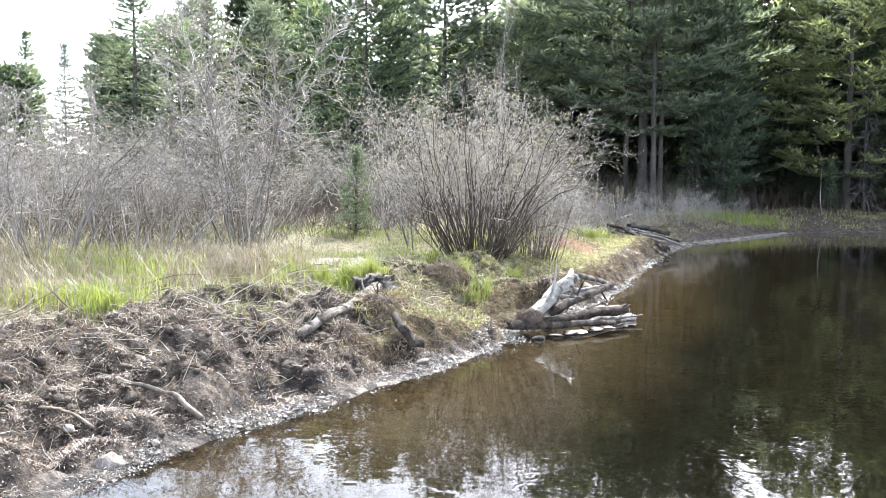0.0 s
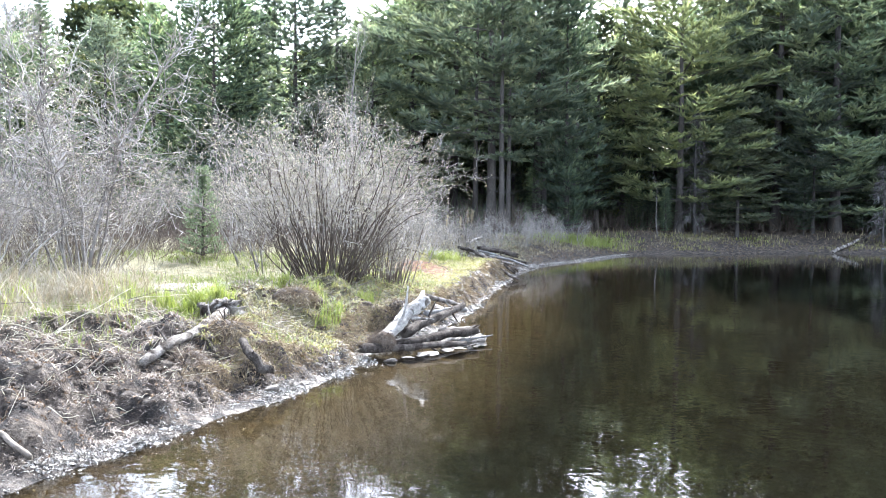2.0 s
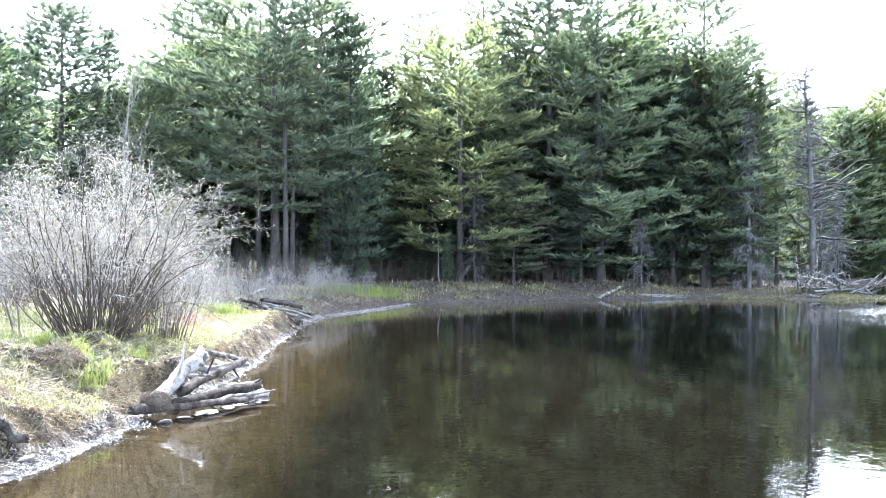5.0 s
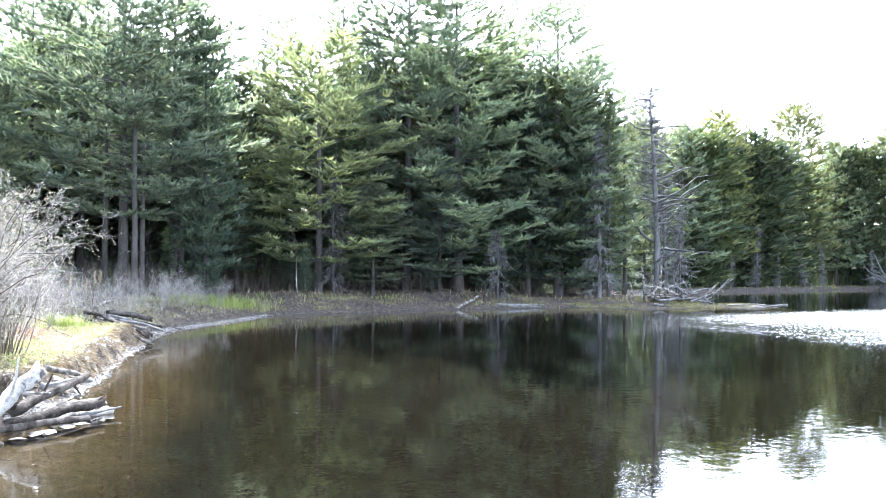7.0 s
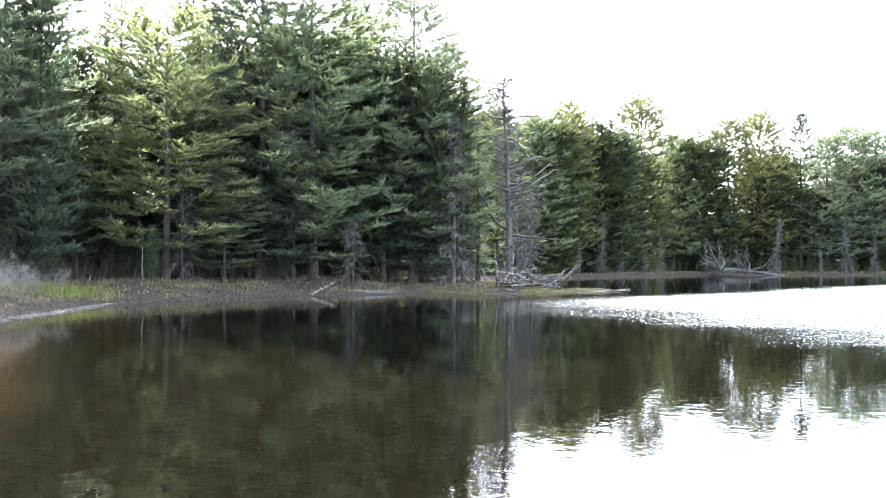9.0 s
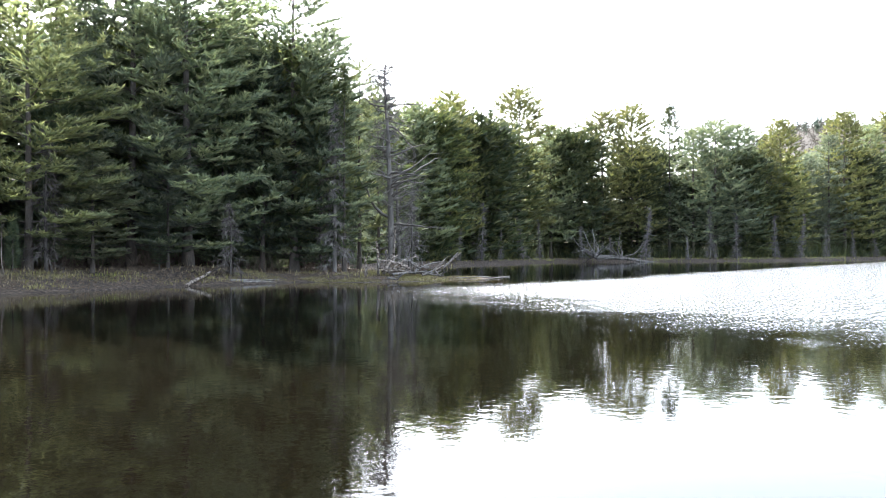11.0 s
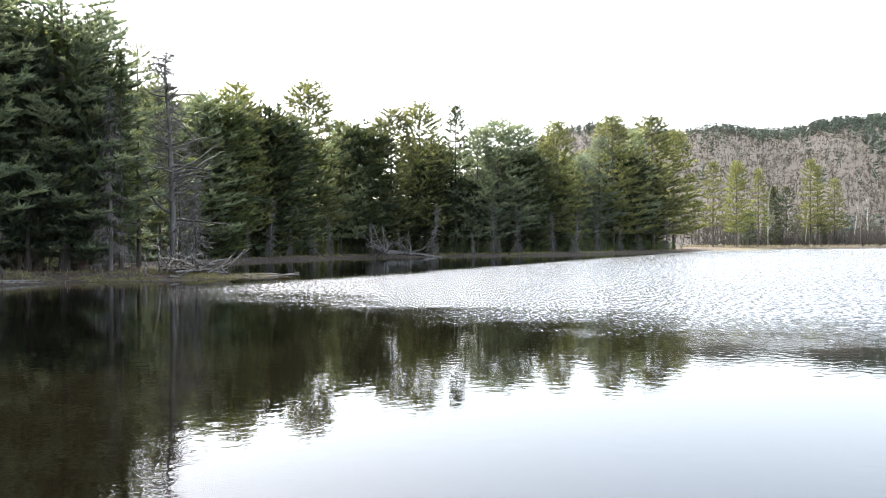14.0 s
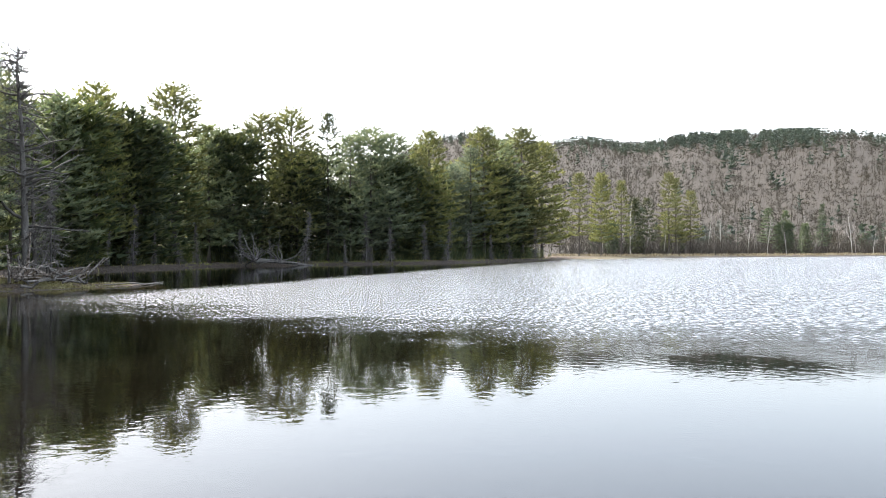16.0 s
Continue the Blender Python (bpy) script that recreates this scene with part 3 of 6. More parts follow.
# ---- trees ----
def conifer(seed, tall, bare, reach, gap, arms, rise, lift, sag, fan, tuft, wide, needles, pitch, profile, ragged=0.3, start=0.3, spread=0.5, stem=0.0105):
    """Meshes of a conifer: trunk, dead lower branches, live branches, crown.
    bare: share of the height below the living crown; reach: the longest branch; gap: between whorls; fan: length of the side twigs
    as a share of their branch; tuft, wide: a needle spray's length and width; pitch: from spray to spray; profile: outline of the crown."""
    rng = np.random.default_rng(seed)
    zt = np.linspace(0, tall, 11)
    bend = np.cumsum(rng.normal(0, 0.010 * tall / 11, (11, 2)), 0)
    axis = np.c_[bend - bend[0], zt]
    rad = stem * tall * (1 - zt / tall) ** 0.85 + 0.012
    rad[0] *= 1.35
    trunk = Pile().add(*tubes(axis[None], rad[None], 8))
    rows = []
    z = tall * 0.06
    while z < tall * 0.985:
        u = (z / tall - bare) / (1 - bare)
        n = max(2, arms + int(rng.integers(-1, 2)))
        turn, full = rng.uniform(0, 6.28), rng.uniform(1 - ragged, 1.0)
        for i in range(n):
            a = turn + i * 6.283 / n + rng.normal(0, 0.22)
            if u < 0:
                if rng.random() < 0.4:
                    continue
                length, slope = reach * rng.uniform(0.15, 0.5), rng.normal(-0.05, 0.15)
            else:
                length = reach * np.interp(u, *profile) * full * rng.uniform(1 - ragged, 1.08)
                slope = rise + lift * u ** 2 + rng.normal(0, 0.06)
            rows.append((z + rng.normal(0, 0.05 * gap), a, length, slope, u))
        z += gap * rng.uniform(0.75, 1.25) * (1.0 if u < 0.55 else 0.75 if u < 0.8 else 0.45)
    Z, A, L, K, U = np.array(rows).T
    t = np.linspace(0, 1, 6)[None, :, None]
    S = np.stack([np.interp(Z, zt, axis[:, 0]), np.interp(Z, zt, axis[:, 1]), Z], -1)
    out = np.stack([np.cos(A), np.sin(A), K], -1)
    side = np.stack([-np.sin(A), np.cos(A), 0 * A], -1)
    P = S[:, None] + (L[:, None] * out)[:, None] * t + side[:, None] * (L * rng.normal(0, 0.07, len(L)))[:, None, None] * t ** 2
    P[:, :, 2] += (L * sag)[:, None] * (t ** 2 - 0.75 * t)[..., 0] + rng.normal(0, 0.012, (len(L), 6)) * L[:, None]
    dead, live = U < 0, U >= 0
    snags = Pile()
    if dead.sum() == 0:
        dead[:3] = True
    D = P[dead]
    snags.add(*tubes(D[:, ::2][:, :3], ((0.006 + 0.006 * L[dead])[:, None] * np.linspace(1, 0.3, 3)), 3))
    s, d, _, _ = shoots(rng, D, 6, 0.2, 1.0, 0.9)
    snags.add(*blades(rng, s, unit(d + np.array([0, 0, -0.2])), 1, 0.45, 0.008, 0.25))
    P, L, U = P[live], L[live], U[live]
    boughs = Pile()
    if wide < 0.034:
        boughs.add(*tubes(P[:, [0, 2, 5]], (0.007 + 0.010 * L)[:, None] * np.array([1, 0.6, 0.2]), 3))
    else:
        boughs.add(*blades(rng, P[:, 0], unit(P[:, 4] - P[:, 0]), 1, 0.8 * L, 0.008 + 0.008 * L, 0.0))
    # side twigs, alternately to both sides of each branch
    cnt = np.clip((L * (1 - start) / (1.5 * pitch)).astype(int), 3, 16)
    own = np.repeat(np.arange(len(L)), cnt)
    k = np.arange(len(own)) - np.repeat(np.cumsum(cnt) - cnt, cnt)
    share = start + (1 - start) * (k + rng.random(len(own))) / cnt[own]
    q = np.minimum((share * 5).astype(int), 4)
    fr = (share * 5 - q)[:, None]
    S = P[own, q] * (1 - fr) + P[own, q + 1] * fr
    T = unit(P[own, q + 1] - P[own, q])
    H = unit(np.cross(T, np.array([0, 0, 1.0])))
    D = unit(0.8 * T + H * (0.75 * (2 * (k % 2) - 1))[:, None] + rng.normal(0, 0.12, T.shape) + np.array([0, 0, 0.06]))
    tl = np.clip(fan * L[own] * (1.15 - share) * rng.uniform(0.7, 1.2, len(own)) + 1.3 * pitch, 0, 1.5)
    if wide < 0.034:
        boughs.add(*blades(rng, S, D, 1, tl, 0.006 + 0.1 * wide, 0.0))
    m = np.maximum(1, (tl / pitch).astype(int)) + 1
    own2 = np.repeat(np.arange(len(S)), m)
    k2 = np.arange(len(own2)) - np.repeat(np.cumsum(m) - m, m)
    C = S[own2] + D[own2] * (tl[own2] * (k2 + 0.4 * rng.random(len(own2))) / np.maximum(m[own2] - 1, 1))[:, None]
    dirs = unit(0.8 * D[own2] + np.array([0, 0, 0.35]))
    tips = P[:, 3:].reshape(-1, 3)
    C, dirs = np.concatenate([C, tips]), np.concatenate([dirs, np.repeat(unit(P[:, -1] - P[:, 2] + np.array([0, 0, 0.2])), 3, 0)])
    limb = np.clip(0.42 + 0.9 * np.concatenate([L[own][own2], np.repeat(L, 3)]) / reach, 0.6, 1.0)
    size = np.repeat(rng.uniform(0.8, 1.2, len(C)) * limb, needles)
    crown = Pile().add(*blades(rng, C, dirs, needles, tuft * size, wide * size, spread, 0.4))
    lead = axis[-1][None] - np.array([[0, 0, 1.0]]) * np.linspace(0, 0.06 * tall, 5)[:, None]
    crown.add(*blades(rng, lead, np.tile([[0, 0, 1.0]], (5, 1)), needles, 0.5 * tuft, 0.5 * wide, 0.4))
    return trunk, snags, boughs, crown


FULL = ([0, 0.12, 0.4, 0.7, 0.9, 1], [0.7, 1.0, 0.95, 0.72, 0.42, 0.14])
ROUND = ([0, 0.15, 0.5, 0.8, 0.93, 1], [0.75, 0.95, 1.0, 0.80, 0.55, 0.2])
OPEN = ([0, 0.2, 0.5, 0.75, 0.92, 1], [0.45, 0.9, 1.0, 0.85, 0.55, 0.2])
POINTED = ([0, 0.1, 0.4, 0.7, 0.9, 1], [0.85, 1.0, 0.9, 0.62, 0.30, 0.07])
CONE = ([0, 0.08, 0.5, 0.85, 1], [0.8, 1.0, 0.6, 0.2, 0.04])
RECIPES = {
    # name: full height, arguments of conifer()
    ("pine", 0): (16.0, (11, 16.0, 0.06, 3.7, 0.80, 6, 0.10, 0.55, 0.20, 0.32, 0.30, 0.042, 9, 0.16, FULL, 0.28)),
    ("pine", 1): (13.0, (12, 13.0, 0.08, 3.6, 0.86, 6, 0.06, 0.60, 0.22, 0.34, 0.32, 0.044, 9, 0.16, ROUND, 0.30)),
    ("pine", 2): (17.0, (13, 17.0, 0.30, 3.4, 1.05, 5, 0.12, 0.45, 0.25, 0.30, 0.32, 0.042, 10, 0.18, OPEN, 0.42, 0.4)),
    ("pine", 3): (17.0, (14, 17.0, 0.20, 5.2, 0.92, 6, 0.04, 0.50, 0.22, 0.26, 0.33, 0.044, 10, 0.20, ROUND, 0.30, 0.3)),
    ("pine", 4): (15.0, (15, 15.0, 0.24, 2.3, 0.85, 5, 0.08, 0.60, 0.22, 0.32, 0.29, 0.038, 9, 0.16, OPEN, 0.45, 0.3)),
    ("pine", 5): (15.0, (16, 15.0, 0.10, 3.9, 0.95, 5, 0.12, 0.55, 0.26, 0.34, 0.32, 0.044, 9, 0.16, FULL, 0.38)),
    ("hemlock", 0): (11.0, (71, 11.0, 0.05, 2.7, 0.42, 5, 0.12, 0.35, 0.05, 0.36, 0.32, 0.057, 6, 0.24, ROUND, 0.25, 0.2)),
    ("hemlock", 1): (11.0, (72, 11.0, 0.08, 2.2, 0.45, 5, 0.20, 0.45, 0.00, 0.34, 0.32, 0.057, 6, 0.24, FULL, 0.30, 0.2)),
    ("spruce", 0): (12.0, (51, 12.0, 0.05, 2.4, 0.46, 6, -0.10, 0.50, 0.35, 0.24, 0.25, 0.047, 7, 0.18, CONE, 0.25, 0.2)),
    ("spruce", 1): (12.0, (52, 12.0, 0.10, 1.3, 0.42, 5, -0.16, 0.55, 0.30, 0.22, 0.24, 0.044, 7, 0.16, CONE, 0.35, 0.15)),
    ("backwood", 0): (14.0, (111, 14.0, 0.12, 3.4, 0.85, 6, 0.08, 0.55, 0.2, 0.34, 0.66, 0.114, 5, 0.49, FULL, 0.3)),
    ("backwood", 1): (13.0, (112, 13.0, 0.04, 2.9, 0.62, 6, 0.14, 0.45, 0.0, 0.34, 0.64, 0.120, 5, 0.49, ROUND, 0.3, 0.2)),
    ("farpine", 0): (18.0, (31, 18.0, 0.10, 4.6, 1.05, 6, 0.10, 0.55, 0.22, 0.32, 0.62, 0.098, 6, 0.40, POINTED, 0.24, 0.12)),
    ("farpine", 1): (18.0, (32, 18.0, 0.14, 4.4, 1.00, 6, 0.10, 0.50, 0.22, 0.32, 0.62, 0.098, 6, 0.40, FULL, 0.28, 0.12)),
    ("farpine", 2): (18.0, (33, 18.0, 0.22, 3.6, 1.15, 5, 0.08, 0.50, 0.25, 0.32, 0.59, 0.094, 6, 0.40, POINTED, 0.36, 0.15)),
    ("farpine", 3): (18.0, (34, 18.0, 0.12, 3.2, 1.00, 5, 0.18, 0.60, 0.20, 0.30, 0.56, 0.089, 6, 0.38, CONE, 0.3, 0.12)),
    ("farhemlock", 0): (13.0, (91, 13.0, 0.05, 3.2, 0.62, 6, 0.10, 0.4, 0.0, 0.34, 0.64, 0.127, 5, 0.58, ROUND, 0.25, 0.2)),
    ("farhemlock", 1): (13.0, (92, 13.0, 0.05, 2.6, 0.62, 6, -0.05, 0.5, 0.2, 0.30, 0.61, 0.127, 5, 0.58, CONE, 0.25, 0.2)),
}
LOOKS = {
    "pine": ("pine_tree", "tall white pine with layered feathery green branches"),
    "hemlock": ("hemlock_tree", "dense soft green hemlock among the pines"),
    "spruce": ("spruce_tree", "dark green pointed spruce with drooping branches"),
    "backwood": ("pine_tree", "green pine crowded in the wood behind the bank"),
    "farpine": ("pine_tree", "tall green pine at the far water's edge"),
    "farhemlock": ("hemlock_tree", "dense dark green hemlock in the far wood"),
}
# the dark tone puts the deep wood's shade into the needles
NEEDLES = {"blue": M_PINE, "sunny": M_SUNPINE, "olive": M_OLIVE, "dark": M_SPRUCE_SHADED, "soft": M_HEMLOCK}
TONE_WORDS = {"blue": "", "sunny": ", sunlit yellow-green", "olive": ", olive in tone", "dark": ", deep green with shade in the colour", "soft": ""}
PROTO, CROWNS = {}, {}


def plant(kind, v, x, y, tall, turn=0.0, fat=1.0, tone="blue"):
    full, args = RECIPES[kind, v]
    m = pose(x, y, ground_z(x, y) - 0.05, 0, 0, turn)
    if (kind, v) not in CROWNS:
        CROWNS[kind, v] = conifer(*args)
    trunk, snags, boughs, crown = CROWNS[kind, v]
    key = kind, v, tone
    if key not in PROTO:
        name, label = LOOKS[kind]
        s = tall / full
        ob = thing(name, m @ Matrix.Diagonal((s * fat, s * fat, s, 1)), label + TONE_WORDS[tone], "tree", "conifers round the pond")
        part("trunk", trunk.mesh("trunk", M_BARK), ob)
        tagged(part("dead_branchwork", snags.mesh("dead_branchwork", M_SNAG), ob), kind="stuff")
        tagged(part("branchwork", boughs.mesh("branchwork", M_BARK), ob), kind="stuff")
        part("crown", crown.mesh("crown", NEEDLES[tone], False), ob)
        PROTO[key] = ob, s, fat
        return ob
    ob, s0, f0 = PROTO[key]
    s = tall / full / s0
    return copy_thing(ob, m @ Matrix.Diagonal((s * fat / f0, s * fat / f0, s, 1)))


# kind, variant, x, y, height, spread, tone
COVE = [("spruce", 0, -19.6, 41.6, 7.7, 1.0, "soft"), ("spruce", 0, -16.9, 39.5, 6.8, 0.8, "soft"), ("spruce", 0, -12.2, 34.9, 8.7, 1.5, "blue"), ("spruce", 0, -14.4, 37.3, 6.9, 1.4, "blue"), ("spruce", 0, -10.3, 38.6, 8.7, 1.4, "blue"), ("hemlock", 1, -7.1, 35.3, 7.6, 1.3, "blue"), ("spruce", 0, -6.3, 41.5, 8.8, 1.3, "blue"), ("hemlock", 0, -12.4, 40.1, 7.2, 1.2, "blue"), ("hemlock", 0, -2.9, 32.9, 8.7, 1.15, "soft"), ("hemlock", 1, 0.0, 36.0, 10.3, 1.5, "blue"), ("spruce", 0, 1.7, 37.0, 10.0, 1.2, "soft"), ("hemlock", 0, 3.1, 35.9, 8.2, 1.0, "blue"), ("hemlock", 0, -1.8, 40.0, 9.4, 1.0, "blue"), ("pine", 0, 5.2, 39.7, 12.7, 1.1, "blue"), ("pine", 3, 7.9, 35.2, 14.6, 1.22, "blue"), ("pine", 4, 7.5, 41.4, 13.3, 1.46, "blue"), ("pine", 4, 8.0, 33.6, 11.3, 0.98, "blue"), ("pine", 4, 8.5, 34.5, 10.8, 0.85, "blue"), ("pine", 4, 7.5, 36.3, 11.4, 0.98, "blue"), ("pine", 4, 10.8, 37.5, 11.4, 1.46, "blue"), ("hemlock", 1, 12.5, 38.0, 9.4, 1.2, "soft"), ("pine", 4, 15.5, 40.2, 11.2, 1.34, "sunny"), ("pine", 4, 10.1, 36.0, 11.7, 1.59, "blue"), ("hemlock", 1, 11.0, 34.8, 11.3, 0.8, "soft"), ("hemlock", 1, 13.7, 38.7, 9.9, 0.9, "dark"), ("pine", 4, 16.7, 41.6, 13.6, 1.22, "blue"), ("pine", 1, 17.0, 37.1, 11.5, 1.37, "sunny"), ("pine", 4, 20.4, 41.4, 16.1, 1.1, "blue"), ("pine", 0, 21.9, 41.5, 13.7, 0.98, "soft"), ("pine", 0, 22.8, 39.0, 17.5, 1.15, "blue"), ("pine", 0, 24.9, 37.4, 16.7, 1.4, "blue"), ("pine", 5, 29.0, 39.7, 15.3, 1.22, "blue"), ("hemlock", 1, 29.1, 37.0, 11.4, 1.0, "soft"), ("pine", 0, 31.0, 36.7, 16.4, 1.25, "blue"), ("hemlock", 0, 31.6, 35.3, 9.4, 0.8, "soft"), ("pine", 0, 34.5, 37.8, 13.8, 0.98, "blue"), ("pine", 5, 37.2, 38.1, 12.6, 0.92, "sunny"), ("spruce", 1, 32.1, 34.0, 10.9, 0.8, "dark"), ("pine", 0, 39.4, 38.6, 11.4, 0.79, "blue"), ("pine", 1, 19.4, 36.3, 5.1, 1.46, "sunny"), ("pine", 1, 23.4, 36.8, 6.1, 1.22, "blue"), ("hemlock", 0, 27.2, 37.8, 8.1, 0.9, "soft"), ("hemlock", 0, 15.5, 40.7, 6.0, 0.9, "dark"), ("hemlock", 0, 22.9, 40.5, 7.6, 1.0, "dark")]
FAR_ROW = [("farpine", 0, 61.4, 55.6, 14.9, 1.17, "blue"), ("farpine", 1, 68.6, 57.1, 16.8, 1.04, "olive"), ("farhemlock", 0, 64.7, 56.5, 14.4, 1.2, "dark"), ("farhemlock", 0, 73.3, 57.8, 15.0, 1.2, "dark"), ("farpine", 1, 84.5, 59.7, 19.5, 1.1, "olive"), ("farhemlock", 0, 76.9, 58.5, 14.4, 1.2, "dark"), ("farpine", 0, 89.8, 58.8, 16.1, 1.04, "blue"), ("farhemlock", 0, 92.8, 57.4, 15.3, 1.1, "dark"), ("farpine", 1, 96.7, 55.7, 17.9, 1.1, "olive"), ("farpine", 1, 100.6, 53.7, 19.0, 1.04, "olive"), ("farpine", 2, 104.2, 50.3, 19.5, 0.78, "dark"), ("farpine", 0, 106.5, 48.2, 16.4, 1.17, "blue"), ("farpine", 1, 109.3, 46.4, 17.5, 1.3, "blue"), ("farpine", 1, 112.3, 44.7, 17.1, 1.17, "blue"), ("farhemlock", 0, 113.7, 44.1, 13.6, 1.1, "dark"), ("farpine", 0, 119.1, 41.5, 18.3, 1.1, "olive"), ("farpine", 2, 116.6, 42.4, 15.6, 1.17, "olive"), ("farpine", 0, 136.6, 38.2, 21.0, 1.17, "olive"), ("farpine", 2, 131.9, 39.1, 17.8, 1.17, "blue"), ("farpine", 2, 144.9, 36.8, 20.3, 1.17, "blue"), ("farpine", 0, 152.0, 35.5, 22.7, 1.3, "olive"), ("farpine", 0, 166.2, 35.0, 22.0, 1.17, "olive")]
ACROSS = [("farpine", 2, 197.8, 33.0, 18.9, 1.0, "olive"), ("farpine", 1, 203.5, 28.9, 18.7, 0.8, "olive"), ("farpine", 2, 213.0, 25.4, 18.1, 0.9, "olive"), ("farhemlock", 1, 224.3, 23.5, 14.3, 0.9, "dark"), ("farpine", 2, 227.5, 20.7, 14.7, 1.1, "dark"), ("farpine", 2, 231.9, 15.6, 21.3, 0.9, "olive"), ("farpine", 3, 236.0, 14.2, 19.8, 1.2, "olive"), ("farpine", 2, 238.2, 10.5, 16.9, 1.1, "olive"), ("farhemlock", 0, 216.7, 28.2, 8.0, 1.0, "soft"), ("farhemlock", 1, 239.9, 16.9, 6.9, 1.2, "dark"), ("farhemlock", 0, 240.1, 13.5, 6.1, 1.0, "dark"), ("farpine", 2, 262.3, -9.4, 13.1, 1.2, "soft"), ("farhemlock", 0, 262.1, -13.6, 8.8, 1.3, "soft"), ("farhemlock", 1, 269.7, -19.5, 8.8, 1.2, "soft"), ("farpine", 2, 262.1, -13.9, 12.4, 1.0, "soft"), ("farpine", 3, 274.4, -24.4, 14.4, 1.0, "soft")]
for i, (kind, v, x, y, tall, fat, tone) in enumerate(COVE + FAR_ROW + ACROSS):
    plant(kind, v, x, y, tall, 137.5 * i, fat, tone)

# the wood behind, kept under the skyline
SKY_AZ = [-40, -27, -24, -20, -15, -10, -6, -1, 1, 4, 8, 12, 15, 17, 19, 21, 26, 34, 40, 44, 47, 52, 62, 70, 78, 84]
SKY_EL = [6, 6.5, 7.5, 10.2, 11.8, 12.5, 12, 12, 10, 10.5, 14, 14, 13, 11, 11, 10, 13, 14, 13, 10, 8.0, 7.6, 6.8, 6.0, 6.4, 5.5]
rng_w = np.random.default_rng(5)
placed = [(row[2], row[3]) for row in COVE]
deep = 0
for rank, (first, last, gap, low) in enumerate(((37, 46, 2.6, 0.62), (46, 58, 3.0, 0.85))):
    for _ in range(900):
        a, r = rng_w.uniform(-34, 47), rng_w.uniform(first, last)
        x, y = r * math.sin(radians(a)), r * math.cos(radians(a))
        d = float(inland(np.array([x]), np.array([y]))[0])
        if d < 4.5 or d > 30 and a > 30 or a > 41 and r < 54 or min((x - p) ** 2 + (y - q) ** 2 for p, q in placed) < gap * gap:
            continue
        cap = math.tan(radians(np.interp(a, SKY_AZ, SKY_EL))) * r + 1.7 - ground_z(x, y)
        tall = min(cap, 17.0) * rng_w.uniform(low, 1.0)
        placed.append((x, y))
        if tall < 3 or deep >= 44:
            continue
        deep += 1
        plant("backwood", int(rng_w.integers(2)), x, y, tall, rng_w.uniform(0, 360), rng_w.uniform(0.9, 1.25), ("soft", "dark")[int(rng_w.integers(2))])

for i, a in enumerate(np.arange(6, 42, 1.9)):
    r = (49, 54, 51)[i % 3]
    x, y = r * math.sin(radians(a)), r * math.cos(radians(a))
    tall = (math.tan(radians(np.interp(a, SKY_AZ, SKY_EL))) * r + 1.7 - ground_z(x, y)) * (0.97, 0.86, 0.92)[i % 3]
    plant("backwood", i % 2, x, y, tall, 110 * i, 1.35, ("dark", "soft")[i % 2])

# the far shore's wood, two ranks deep
for back, gap, low in ((7.0, 4.6, 0.6), (12.5, 3.9, 0.92)):
    for (ax, ay), (bx, by) in zip(SHORE_FAR[1:10], SHORE_FAR[2:11]):
        span = math.hypot(bx - ax, by - ay)
        for i in range(max(1, round(span / gap))):
            t = (i + rng_w.uniform(0.2, 0.8)) / max(1, round(span / gap))
            x = ax + (bx - ax) * t - (by - ay) / span * back + rng_w.normal(0, 0.8)
            y = ay + (by - ay) * t + (bx - ax) / span * back + rng_w.normal(0, 0.8)
            a, r = math.degrees(math.atan2(x, y)), math.hypot(x, y)
            tall = min((math.tan(radians(np.interp(a, SKY_AZ, SKY_EL) - 0.15)) * r + 1.7 - ground_z(x, y)) * rng_w.uniform(low, 0.97), 18.0)
            kind = ("farhemlock", "farpine")[int(rng_w.integers(3) == 0)]
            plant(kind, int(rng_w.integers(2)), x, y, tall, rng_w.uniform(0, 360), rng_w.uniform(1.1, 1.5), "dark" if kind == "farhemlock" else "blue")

# young growth along the edge of the wood
rng_y = np.random.default_rng(8)
n_young = 0
while n_young < 22:
    a = rng_y.uniform(14, 79)
    r = rng_y.uniform(36, 52) if a < 46 else rng_y.uniform(60, 150)
    x, y = r * math.sin(radians(a)), r * math.cos(radians(a))
    d = float(inland(np.array([x]), np.array([y]))[0])
    if 3.0 < d < 7.5:
        plant("farhemlock" if a > 46 else "hemlock", int(rng_y.integers(2)), x, y, rng_y.uniform(1.6, 4.2), rng_y.uniform(0, 360), 0.9, "soft" if a < 46 else "dark")
        n_young += 1

